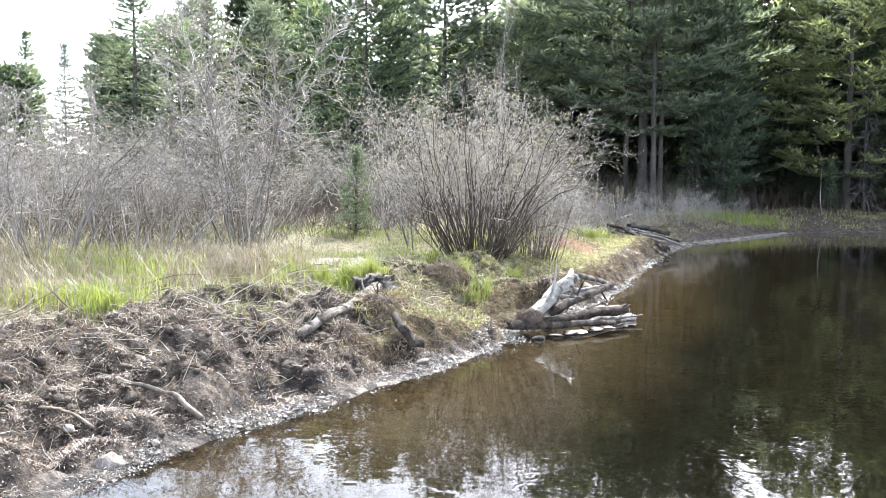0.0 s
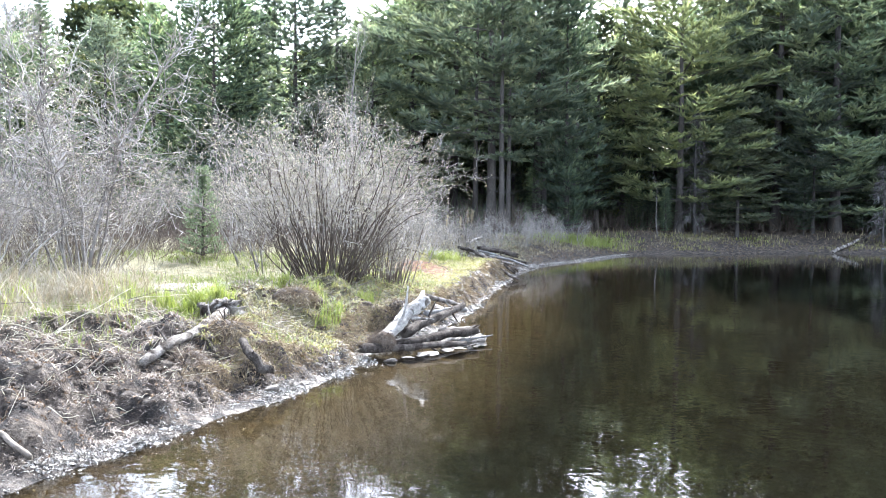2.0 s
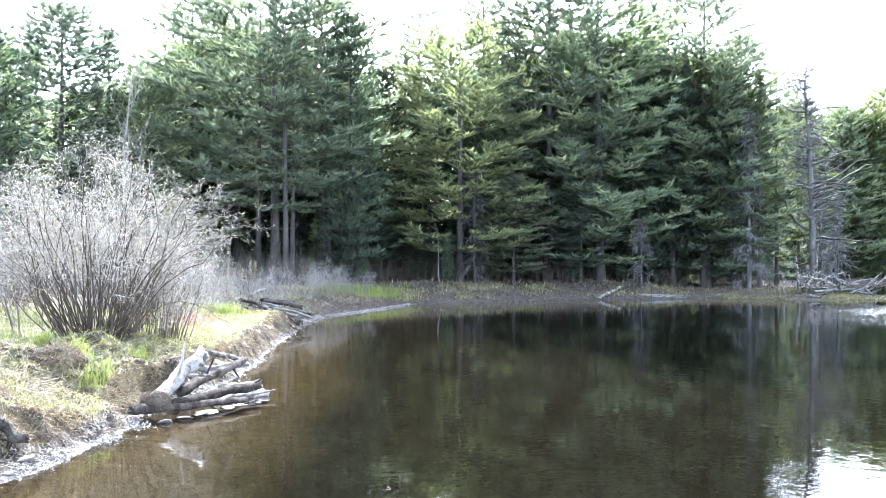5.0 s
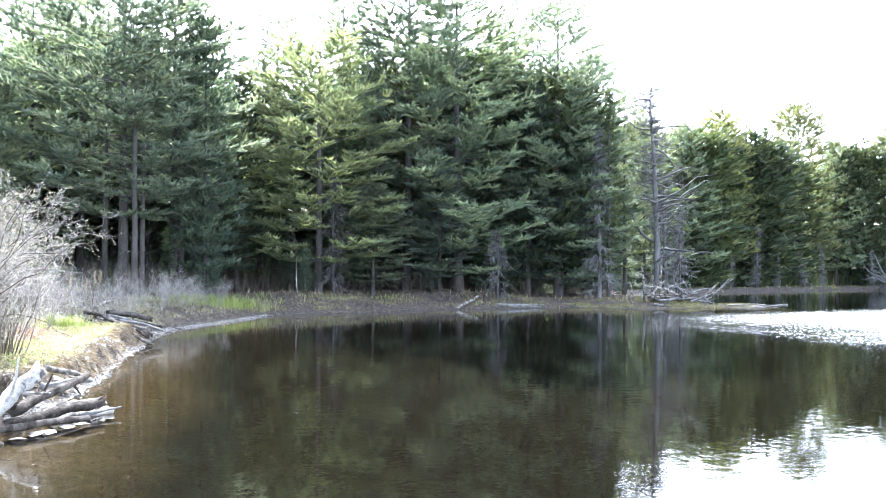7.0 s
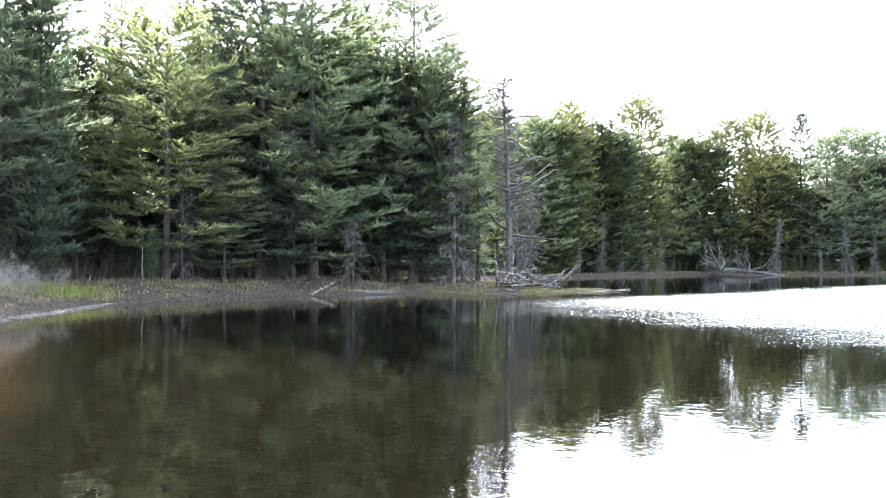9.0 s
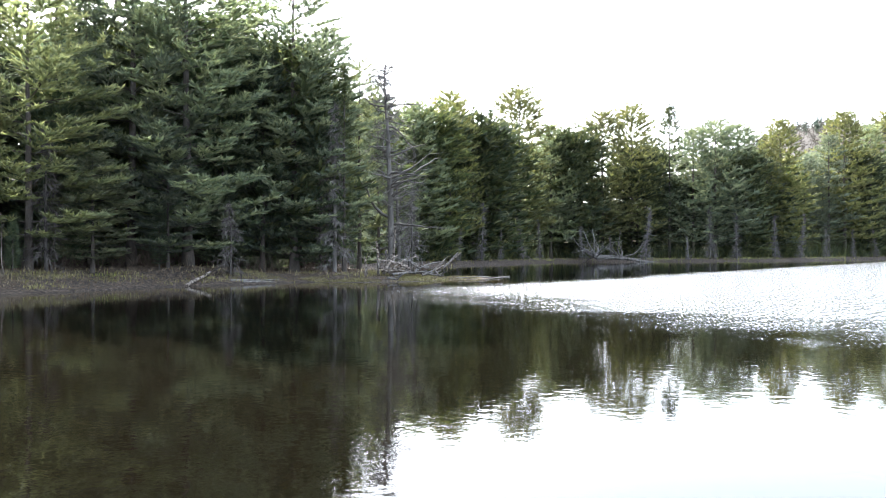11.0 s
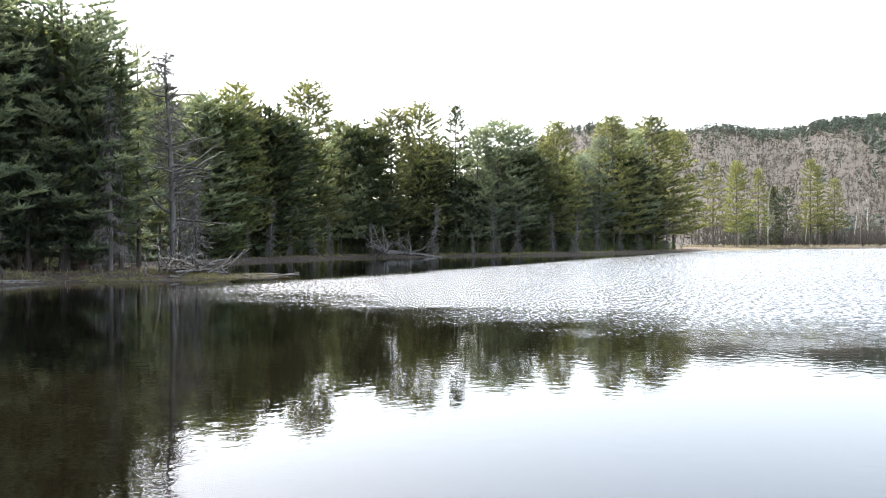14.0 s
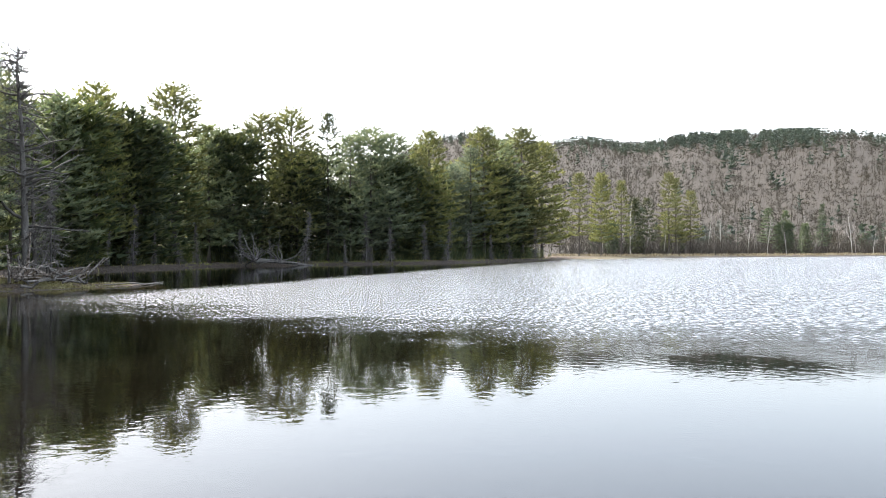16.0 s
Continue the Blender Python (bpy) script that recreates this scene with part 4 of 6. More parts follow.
# ---- dead and bare trees ----
def dead_spruce(seed, tall, reach, twigs=10):
    """A standing dead spruce hung with short drooping twigs."""
    rng = np.random.default_rng(seed)
    z = np.linspace(0, tall, 8)
    axis = np.c_[np.cumsum(rng.normal(0, 0.02, (8, 2)), 0), z]
    trunk = Pile().add(*tubes(axis[None], (0.012 * tall * (1 - z / tall) ** 0.9 + 0.012)[None], 8))
    n = int(tall * 17)
    zz = rng.uniform(0.06, 0.98, n) * tall
    a = rng.uniform(0, 6.28, n)
    S = np.c_[np.interp(zz, z, axis[:, 0]), np.interp(zz, z, axis[:, 1]), zz]
    L = reach * (1.08 - zz / tall) * rng.uniform(0.4, 1.0, n)
    P = grow(rng, S, np.c_[np.cos(a), np.sin(a), np.full(n, -0.25)], L, 4, 0.12, -0.08)
    limbs = Pile().add(*tubes(P, (0.006 + 0.010 * L)[:, None] * np.linspace(1, 0.3, 4), 3))
    s, d, _, _ = shoots(rng, P, twigs, 0.2, 1, 1.0)
    limbs.add(*blades(rng, s, unit(d + np.array([0, 0, -0.6])), 1, 0.42, 0.018, 0.4))
    return trunk, limbs


def dead_pine(seed, tall, limbs_n, reach):
    """A weathered snag with crooked bare limbs."""
    rng = np.random.default_rng(seed)
    z = np.linspace(0, tall, 10)
    axis = np.c_[np.cumsum(rng.normal(0, 0.05, (10, 2)), 0), z]
    trunk = Pile().add(*tubes(axis[None], (0.017 * tall * (1 - z / tall) ** 0.8 + 0.016)[None], 9))
    zz = np.sort(rng.uniform(0.12, 0.99, limbs_n)) * tall
    a = rng.uniform(0, 6.28, limbs_n)
    S = np.c_[np.interp(zz, z, axis[:, 0]), np.interp(zz, z, axis[:, 1]), zz]
    L = reach * rng.uniform(0.15, 1.0, limbs_n) ** 3.0 * (1.1 - 0.75 * zz / tall) + 0.35
    P = grow(rng, S, np.c_[np.cos(a), np.sin(a), rng.normal(0.2, 0.25, limbs_n)], L, 7, 0.24, 0.02)
    limbs = Pile().add(*tubes(P, (0.018 + 0.024 * L)[:, None] * np.linspace(1, 0.25, 7), 4))
    s, d, own, _ = shoots(rng, P, 5, 0.3, 1, 0.9)
    Q = grow(rng, s, d, 0.28 * L[own] + 0.15, 3, 0.2, 0.0)
    limbs.add(*tubes(Q, np.full((len(Q), 3), 0.017) * np.array([1.1, 0.8, 0.4]), 3))
    s, d, _, _ = shoots(rng, Q, 3, 0.2, 1, 0.9)
    limbs.add(*blades(rng, s, d, 1, 0.3, 0.010, 0.3))
    return trunk, limbs


def stand_dead(name, x, y, pair, label, turn=0.0, lean=0.0, group="", mat=M_DEAD):
    ob = thing(name, pose(x, y, ground_z(x, y) - 0.05, 0, lean, turn), label, "dead tree", group)
    part("trunk", pair[0].mesh("trunk", mat), ob)
    tagged(part("branchwork", pair[1].mesh("branchwork", mat), ob), kind="stuff")
    return ob


stand_dead("dead_spruce", 31.6, 34.2, dead_spruce(1, 9.0, 1.75, 22), "bleached dead spruce hung with drooping grey twigs")
stand_dead("dead_pine", 35.9, 34.2, dead_pine(4, 11.9, 150, 3.5), "tall weathered dead pine with crooked bare limbs", 20)
stand_dead("dead_pine", 36.9, 34.6, dead_pine(7, 7.0, 60, 1.8), "smaller grey dead pine beside the tall one", 80, 3)
stand_dead("dead_spruce", 37.6, 34.2, dead_spruce(5, 5.2, 1.2), "short dead spruce with brittle grey twigs")
stand_dead("dead_spruce", 17.4, 36.3, dead_spruce(6, 6.2, 1.3), "dead spruce with bare grey lower branches under the pines", mat=M_SNAG)
stand_dead("dead_spruce", 25.4, 34.6, dead_spruce(9, 3.6, 1.3), "small dead spruce tangled at the edge of the wood", mat=M_SNAG)
drab = stand_dead("dead_sapling", 70.5, 54.5, dead_spruce(11, 6.0, 1.0), "thin dead spruce pole at the far waterside", 0, 2, "dead poles on the far shore")
rng_d = np.random.default_rng(3)
for px, py in [(66, 54), (75, 55.5), (80, 56), (84, 56.5), (90, 54.5), (94, 53), (98, 50.5), (101.5, 46.5), (104.5, 45.0), (108, 43), (113, 40), (118, 38.5), (124, 37), (131, 35.5), (139, 34.5), (149, 32.5)]:
    s = rng_d.uniform(0.5, 1.15)
    copy_thing(drab, pose(px, py, ground_z(px, py) - 0.05, rng_d.normal(0, 3), rng_d.normal(0, 3), rng_d.uniform(0, 360)) @ Matrix.Diagonal((s, s, s, 1)))


def bare_tree(seed, tall, forks, wig=0.07, girth=0.011):
    """A leafless broadleaf: trunk with limbs, then twigs."""
    rng = np.random.default_rng(seed)
    T = grow(rng, [[0, 0, 0]], [[0.03, 0, 1]], tall, 9, wig * 0.6, 0.05)
    trunk = Pile().add(*tubes(T, (girth * tall * np.linspace(1, 0.12, 9))[None], 7))
    s, d, _, sh = shoots(rng, T, forks, 0.28, 0.98, 0.75)
    A = grow(rng, s, d, tall * 0.38 * (1.15 - sh), 6, wig * 1.6, 0.09)
    limbs = Pile().add(*tubes(A, (girth * tall * 0.36 * (1.2 - sh))[:, None] * np.linspace(1, 0.25, 6), 4))
    s, d, own, _ = shoots(rng, A, 7, 0.2, 1, 0.7)
    B = grow(rng, s, d, tall * 0.11, 4, wig * 2, 0.06)
    limbs.add(*tubes(B, np.full((len(B), 4), girth * tall * 0.06) * np.linspace(1, 0.4, 4), 3))
    s, d, _, _ = shoots(rng, B, 2, 0.2, 1, 0.7)
    limbs.add(*blades(rng, s, d, 1, tall * 0.055, girth * tall * 0.035, 0.2))
    return trunk, limbs


def stand_bare(name, x, y, pair, label, mat, turn=0.0, lean=0.0, group="", scale=1.0):
    ob = thing(name, pose(x, y, ground_z(x, y) - 0.04, 0, lean, turn) @ Matrix.Diagonal((scale, scale, scale, 1)), label, "tree", group)
    part("trunk", pair[0].mesh("trunk", mat), ob)
    tagged(part("branchwork", pair[1].mesh("branchwork", mat), ob), kind="stuff")
    return ob


birch = stand_bare("birch_sapling", 15.3, 35.4, bare_tree(21, 3.3, 5, 0.24, 0.0065), "pale crooked birch sapling, leafless, on the far bank", M_TWIG, 30, -4)
far_bare = [stand_bare("bare_tree", 214.0, 30.0, bare_tree(31, 11.0, 16), "leafless grey broadleaf tree across the pond", M_TWIG, 0, 0, "bare trees across the pond"),
            stand_bare("bare_tree", 219.0, 24.0, bare_tree(32, 12.0, 14, 0.05, 0.009), "slender leafless pale tree across the pond", M_BIRCH, 0, 0, "bare trees across the pond")]
rng_b = np.random.default_rng(12)
for i in range(34):
    a, r = radians(81.5 + 20 * (i + rng_b.uniform(0, 1)) / 34), rng_b.uniform(222, 285)
    x, y = r * math.sin(a), r * math.cos(a)
    if inland(np.array([x]), np.array([y]))[0] < 6:
        r += 22
        x, y = r * math.sin(a), r * math.cos(a)
    s = rng_b.uniform(0.6, 1.1)
    copy_thing(far_bare[i % 2], pose(x, y, ground_z(x, y) - 0.05, 0, 0, rng_b.uniform(0, 360)) @ Matrix.Diagonal((s, s, s, 1)))
# bare crowns standing among the conifers of the cove
cove_bare = stand_bare("bare_tree", 1.6, 24.5, bare_tree(41, 7.5, 14, 0.08, 0.009), "leafless grey broadleaf tree behind the shrubs", M_TWIG, 0, 0, "bare trees behind the bank", 0.8)
for x, y, s in [(-4.5, 25.0, 0.8), (-9.5, 24.0, 0.75), (-13.5, 25.5, 0.75)]:
    copy_thing(cove_bare, pose(x, y, ground_z(x, y) - 0.05, 0, 0, 90 * x) @ Matrix.Diagonal((s, s, s, 1)))


# ---- shrubs ----
def shrub(seed, stems, tall, base, splay, side, sub, wig=0.07, lift=0.04, thick=0.009, buds=1, fork=0.3):
    """A many-stemmed leafless shrub: stems, twigs, buds. The stems grow straight at first and ever more crooked towards the tips."""
    rng = np.random.default_rng(seed)
    a, q = rng.uniform(0, 6.28, stems), np.sqrt(rng.uniform(0, 1, stems))
    d = unit(np.c_[splay * q * np.cos(a), splay * q * np.sin(a), np.ones(stems)] + rng.normal(0, 0.1, (stems, 3)))
    L = tall * rng.uniform(0.6, 1.08, stems)
    P = [np.c_[base * q * np.cos(a), base * q * np.sin(a), np.full(stems, -0.06)]]
    for i in range(9):
        d = unit(d + rng.normal(0, wig * (0.35 + 0.16 * i), d.shape) + np.array([0, 0, lift]))
        P.append(P[-1] + d * (L / 9)[:, None])
    P = np.stack(P, 1)
    rad = (thick * rng.uniform(0.6, 1.5, stems))[:, None] * np.linspace(1, 0.25, 10)
    A = Pile().add(*tubes(P, rad, 4))
    s, d, own, sh = shoots(rng, P, side, fork, 1, 1.0)
    Q = grow(rng, s, d, L[own] * 0.30 * (1.3 - sh) * rng.uniform(0.6, 1.3, len(s)), 6, wig * 1.9, lift)
    B = Pile().add(*tubes(Q, np.full((len(Q), 6), thick * 0.46) * np.linspace(1, 0.4, 6), 3))
    s, d, _, _ = shoots(rng, Q, sub, 0.1, 1, 0.95)
    W = grow(rng, s, d, tall * 0.085 * rng.uniform(0.4, 1.5, len(s)), 4, wig * 2.4, 0.03)
    for i in (0, 1, 2):
        v = unit(W[:, i + 1] - W[:, i])
        o = unit(np.cross(v, rng.normal(size=v.shape))) * thick * (0.46, 0.38, 0.30)[i]
        T = np.stack([W[:, i] - o, W[:, i] + o, W[:, i + 1] + v * 0.015], 1).reshape(-1, 3)
        B.add(T, np.arange(len(T)).reshape(-1, 3))
    s, d, _, _ = shoots(rng, W, buds, 0.3, 1, 0.9)
    C = Pile().add(*blades(rng, np.concatenate([s, W[:, -1]]), np.concatenate([d, unit(W[:, 3] - W[:, 2])]), 1, 0.032, 0.0062, 0.5))
    return A, B, C


def stand_shrub(name, x, y, trio, label, group="", turn=0.0, scale=1.0):
    ob = thing(name, pose(x, y, ground_z(x, y) - 0.02, 0, 0, turn) @ Matrix.Diagonal((scale, scale, scale, 1)), label, "shrub", group)
    for nm, pile, mat in zip(("stemwork", "twigwork", "bud_scatter"), trio, (M_STEM if name == "willow_bush" else M_TWIG, M_TWIG, M_BUD)):
        tagged(part(nm, pile.mesh(nm, mat, nm != "bud_scatter"), ob), kind="stuff")
    return ob


stand_shrub("willow_bush", 0.55, 14.1, shrub(2, 150, 2.95, 0.55, 0.75, 7, 5, 0.20, 0.02, 0.0088, 2, 0.40), "large leafless many-stemmed willow bush on the bank, catkins opening")
stand_shrub("willow_bush", 1.38, 14.35, shrub(9, 80, 1.15, 0.5, 0.3, 4, 3, 0.10, 0.03, 0.009, 1), "low willow shoots springing up beside the large bush")
stand_shrub("alder_shrub", -2.95, 13.0, shrub(3, 9, 4.3, 0.22, 0.30, 22, 9, 0.19, 0.03, 0.021, 1), "tall leafless grey alder clump with crooked stems", "alder thicket")
ALDERS = [stand_shrub("alder_shrub", -4.3, 12.6, shrub(4, 18, 2.9, 0.7, 0.6, 12, 5, 0.22, 0.02, 0.013), "leafless tangled alder shrub in the thicket", "alder thicket"),
          stand_shrub("alder_shrub", -6.2, 13.6, shrub(6, 20, 2.6, 0.9, 0.65, 11, 5, 0.23, 0.015, 0.012), "low leafless alder shrub, dense with grey twigs", "alder thicket"),
          stand_shrub("alder_shrub", -1.4, 19.5, shrub(8, 17, 3.1, 0.6, 0.7, 12, 5, 0.22, 0.02, 0.013), "spreading leafless alder shrub with pale twigs", "alder thicket")]
rng_s = np.random.default_rng(17)
SPOTS = [(-0.3, 16.8), (-3.5, 14.2), (-5.2, 11.3), (-6.7, 11.6), (-7.9, 12.9), (-5.4, 14.8), (-4.2, 16.2), (-7.3, 15.6), (-9.0, 15.5), (-5.8, 18.2), (-8.8, 18.8), (-3.8, 20.6), (-11.0, 18.0), (-6.8, 22.5), (0.6, 20.4), (1.9, 18.2), (-10.2, 22.5), (-12.6, 22.0), (-1.0, 24.5)]
for i, (x, y) in enumerate(SPOTS):
    s = rng_s.uniform(0.8, 1.1)
    s *= 1.2 if i == 0 else 1
    copy_thing(ALDERS[i % 3], pose(x, y, ground_z(x, y) - 0.02, 0, 0, rng_s.uniform(0, 360)) @ Matrix.Diagonal((s, s, s * rng_s.uniform(0.9, 1.12), 1)))
LOW = [(2.6, 18.6), (3.0, 20.4), (3.7, 22.4), (4.9, 24.6), (2.2, 21.8), (6.2, 27.2), (5.3, 26.4), (7.6, 29.0), (9.2, 31.0), (10.6, 32.6), (3.4, 24.0), (8.3, 30.6)]
for i, (x, y) in enumerate(LOW):
    s = rng_s.uniform(0.45, 0.62) if i < 6 else rng_s.uniform(0.4, 0.55)
    copy_thing(ALDERS[(i + 1) % 3], pose(x, y, ground_z(x, y) - 0.02, 0, 0, rng_s.uniform(0, 360)) @ Matrix.Diagonal((s, s, s, 1)))

young = thing("young_spruce", pose(-1.75, 17.6, ground_z(-1.75, 17.6) - 0.02), "small bushy green spruce standing in the clearing", "tree")
t_, d_, b_, c_ = conifer(101, 1.75, 0.02, 0.52, 0.11, 7, 0.25, 0.6, 0.15, 0.32, 0.085, 0.009, 6, 0.06, CONE, 0.3, 0.1)
part("trunk", t_.mesh("trunk", M_BARK), young)
tagged(part("branchwork", b_.mesh("branchwork", M_BARK), young), kind="stuff")
part("crown", c_.mesh("crown", M_YOUNG, False), young)


# ---- the wooded hill ----
def hill_cover():
    rng = np.random.default_rng(23)
    n = 13000
    az, r = np.radians(rng.uniform(62, 106, n)), np.sqrt(rng.uniform(285 ** 2, 1010 ** 2, n))
    x, y = r * np.sin(az), r * np.cos(az)
    z = height(x, y)
    C = np.stack([x, y, z - 0.5], -1)
    azd = np.degrees(az)
    top = smooth(690, 860, r + 90 * rough(azd, r / 40, 2.0, 31) + 60 * smooth(84, 92, azd))
    pine = rng.random(n) < 0.018 + 0.75 * top * smooth(-0.35, 0.45, rough(azd, r / 70, 1.1, 33)) * (0.08 + 0.92 * smooth(79, 85, azd) * smooth(100, 95, azd))
    D = C[~pine]
    tall = rng.uniform(0.7, 1.25, len(D))
    up = np.array([0, 0, 1.0])
    bare = Pile().add(*blades(rng, D + up * 0.4, np.tile(up, (len(D), 1)), 2, np.repeat(6.0 * tall, 2), 0.10, 0.10))
    mid = np.repeat(D + up * (4.2 * tall)[:, None], 2, 0) + rng.normal(0, 1.1, (2 * len(D), 3))
    bare.add(*blades(rng, mid, np.tile(up * 0.45, (len(mid), 1)), 10, 2.5, 0.085, 0.8, 0.7))
    E = C[pine]
    green = Pile()
    size = np.repeat(rng.uniform(0.8, 1.6, len(E)), 7)
    for lvl, w in ((1.5, 2.4), (4.2, 2.0), (6.6, 1.4), (8.6, 0.9)):
        spread = unit(rng.normal(size=(len(E), 3)))
        green.add(*blades(rng, E + up * lvl + 0.3 * spread, np.tile(up * 0.35, (len(E), 1)), 7, w * 1.35 * size, 0.55 * size, 0.8, 0.5))
    tagged(new("hillside_bare_woods", bare.mesh("hillside_bare_woods", M_HILLTWIG, False)), "leafless brown woods covering the far hillside", "woods", kind="stuff")
    tagged(new("hillside_conifers", green.mesh("hillside_conifers", M_HAZYPINE, False)), "dark conifers along the hill's crest", "woods", kind="stuff")


hill_cover()

# ---- the bank: logs, stones, grass and litter ----
def log_mesh(name, P, r0, r1, material, seed, knots=0.2, k=11, n=24):
    """A log along the path P, with an uneven girth and broken ends."""
    rng = np.random.default_rng(seed)
    P = np.array(P, float)
    t = np.linspace(0, 1, n)
    src = np.linspace(0, 1, len(P))
    path = np.stack([np.interp(t, src, P[:, i]) for i in range(3)], -1)
    path[1:-1] += 0.35 * r0 * np.stack([rough(np.arange(1, n - 1), 0 * t[1:-1] + j, 5.0, seed) for j in (0, 3, 7)], -1)
    V, F = tubes(path[None], np.linspace(r0, r1, n)[None], k)
    c = np.repeat(path, k, 0)
    a = np.tile(np.arange(k), n)
    f = 1 + knots * rough(a * 1.0, np.repeat(np.arange(n), k) * 0.14, 1.3, seed) + 0.3 * knots * rng.normal(size=len(V))
    V = c + (V - c) * f[:, None]
    ends = unit(path[[0, -1]] - path[[1, -2]])
    V[:k] += ends[0] * rng.uniform(-0.6, 0.9, (k, 1)) * r0
    V[-k:] += ends[1] * rng.uniform(-0.6, 1.4, (k, 1)) * r1
    V = np.concatenate([V, path[:1], path[-1:]])
    i = np.arange(k)
    cap = np.concatenate([np.stack([np.full(k, n * k), (i + 1) % k, i], -1), np.stack([np.full(k, n * k + 1), (n - 1) * k + i, (n - 1) * k + (i + 1) % k], -1)])
    return Pile().add(V, F).add(np.zeros((0, 3)), cap - len(V)).mesh(name, material)


def log(name, P, r0, r1, material, seed, label, group="", stubs=0, knots=0.2, rest=True):
    P = np.array(P, float)
    if rest:
        P[:, 2] = np.maximum(P[:, 2], height(P[:, 0], P[:, 1]) + 0.45 * r0)
    org = P[0].copy()
    ob = thing(name, pose(*org), label, "log", group)
    r0, r1 = 0.8 * r0, 0.8 * r1
    stem = part("stem", log_mesh("stem", P - org, r0, r1, material, seed, knots), ob)
    rng = np.random.default_rng(seed + 900)
    for _ in range(stubs):
        s, d, _, _ = shoots(rng, (P - org)[None], 1, 0.15, 0.95, 1.6)
        Q = grow(rng, s, d + np.array([0, 0, 0.3]), rng.uniform(2.5, 7) * r0, 4, 0.15)
        part("stub", Pile().add(*tubes(Q, np.array([[0.3, 0.24, 0.2, 0.1]]) * r0, 6)).mesh("stub", material), stem)
    return ob


log("fallen_limb", [(-1.30, 7.88, 0.30), (-1.09, 8.22, 0.36), (-0.94, 8.66, 0.43), (-0.82, 9.2, 0.51), (-0.74, 9.75, 0.55)], 0.060, 0.080, M_LOG, 1, "pale barkless fallen limb lying up the torn bank", "", 3, 0.38)
log("fallen_limb", [(-0.47, 8.50, 0.42), (-0.35, 7.96, 0.36), (-0.25, 7.91, 0.26), (-0.18, 7.91, 0.25)], 0.050, 0.040, M_WETLOG, 2, "dark bent limb reaching down to the water", "", 2, 0.3)
log("broken_stump", [(-0.98, 9.86, 0.56), (-0.80, 9.84, 0.60), (-0.62, 9.80, 0.60)], 0.10, 0.12, M_LOG, 13, "short weathered stump lying at the bank's edge", "", 3, 0.4)
log("driftwood_log", [(1.06, 9.98, 0.2), (1.28, 10.25, 0.38), (1.58, 10.52, 0.6)], 0.10, 0.10, M_BLEACH, 3, "thick bleached log with a splintered end, leaning on the heap", "logs of the near heap", 3, 0.2)
log("driftwood_log", [(1.34, 10.5, 0.19), (1.8, 11.2, 0.28), (2.32, 11.95, 0.35)], 0.075, 0.055, M_WETLOG, 4, "long dark log lying along the waterside heap", "logs of the near heap", 2)
log("driftwood_log", [(1.2, 10.1, 0.11), (1.75, 10.5, 0.14), (2.3, 10.92, 0.16)], 0.06, 0.085, M_WETLOG, 5, "damp dark log at the front of the heap", "logs of the near heap", 1)
log("driftwood_log", [(0.76, 9.72, 0.14), (1.4, 10.12, 0.08), (2.1, 10.6, 0.03)], 0.065, 0.04, M_WETLOG, 6, "thin dark log lying at the waterline", "logs of the near heap", 2)
log("driftwood_log", [(2.02, 10.62, 0.05), (2.25, 10.75, 0.07), (2.5, 10.88, 0.09)], 0.022, 0.012, M_DEAD, 7, "pale forked branch poking out over the water", "logs of the near heap", 3)
log("driftwood_log", [(1.75, 11.55, 0.30), (2.1, 11.95, 0.30), (2.5, 12.6, 0.22)], 0.05, 0.04, M_DEAD, 14, "grey log lying behind the stones", "logs of the near heap", 1)
log("driftwood_log", [(1.9, 12.6, 0.42), (2.3, 12.9, 0.30), (2.55, 13.2, 0.2)], 0.045, 0.04, M_LOG, 8, "grey log end sticking out of the bank", "logs of the near heap")
def lying(P, r):
    """A fairly straight path over the humps of the ground between the given places."""
    t = np.linspace(0, 1, 4 * len(P))
    Q = np.stack([np.interp(t, np.linspace(0, 1, len(P)), np.array(P)[:, i]) for i in range(3)], -1)
    g = height(Q[:, 0], Q[:, 1])
    Q[:, 2] = g[0] + (g[-1] - g[0]) * t
    Q[:, 2] += 0.7 * max(0.0, float(np.max(g - Q[:, 2]))) * np.sin(np.pi * np.clip(0.15 + 0.7 * t, 0, 1)) + r
    return Q


log("fallen_branch", lying([(-2.42, 6.12, 0.3), (-2.08, 6.02, 0.2), (-1.85, 5.93, 0.15), (-1.60, 5.76, 0.1)], 0.03), 0.017, 0.022, M_DEADSTICK, 9, "long crooked brown branch lying on the mud", "", 3, 0.25)
log("fallen_branch", lying([(-2.55, 5.46, 0.28), (-2.46, 5.53, 0.22), (-2.38, 5.58, 0.20), (-2.20, 5.45, 0.16)], 0.02), 0.011, 0.012, M_DEADSTICK, 10, "bent grey-brown branch on the mud", "", 2, 0.25)
for i, (a, b, r) in enumerate([((4.35, 21.9, 0.62), (5.55, 21.7, 0.12), 0.065), ((4.5, 22.9, 0.66), (5.75, 22.2, 0.10), 0.055), ((4.95, 23.2, 0.62), (6.0, 23.3, 0.45), 0.10), ((4.1, 21.0, 0.50), (5.2, 21.3, 0.06), 0.045), ((4.5, 22.6, 0.80), (5.1, 23.6, 0.92), 0.045), ((4.6, 21.2, 0.4), (5.7, 22.6, 0.25), 0.05)]):
    log("driftwood_log", [a, [(p + q) / 2 + 0.04 for p, q in zip(a, b)], b], r, r * 0.8, M_WETLOG if i in (1, 2) else M_LOG, 20 + i, "weathered log of the second heap further along the bank", "logs of the second heap", 1)
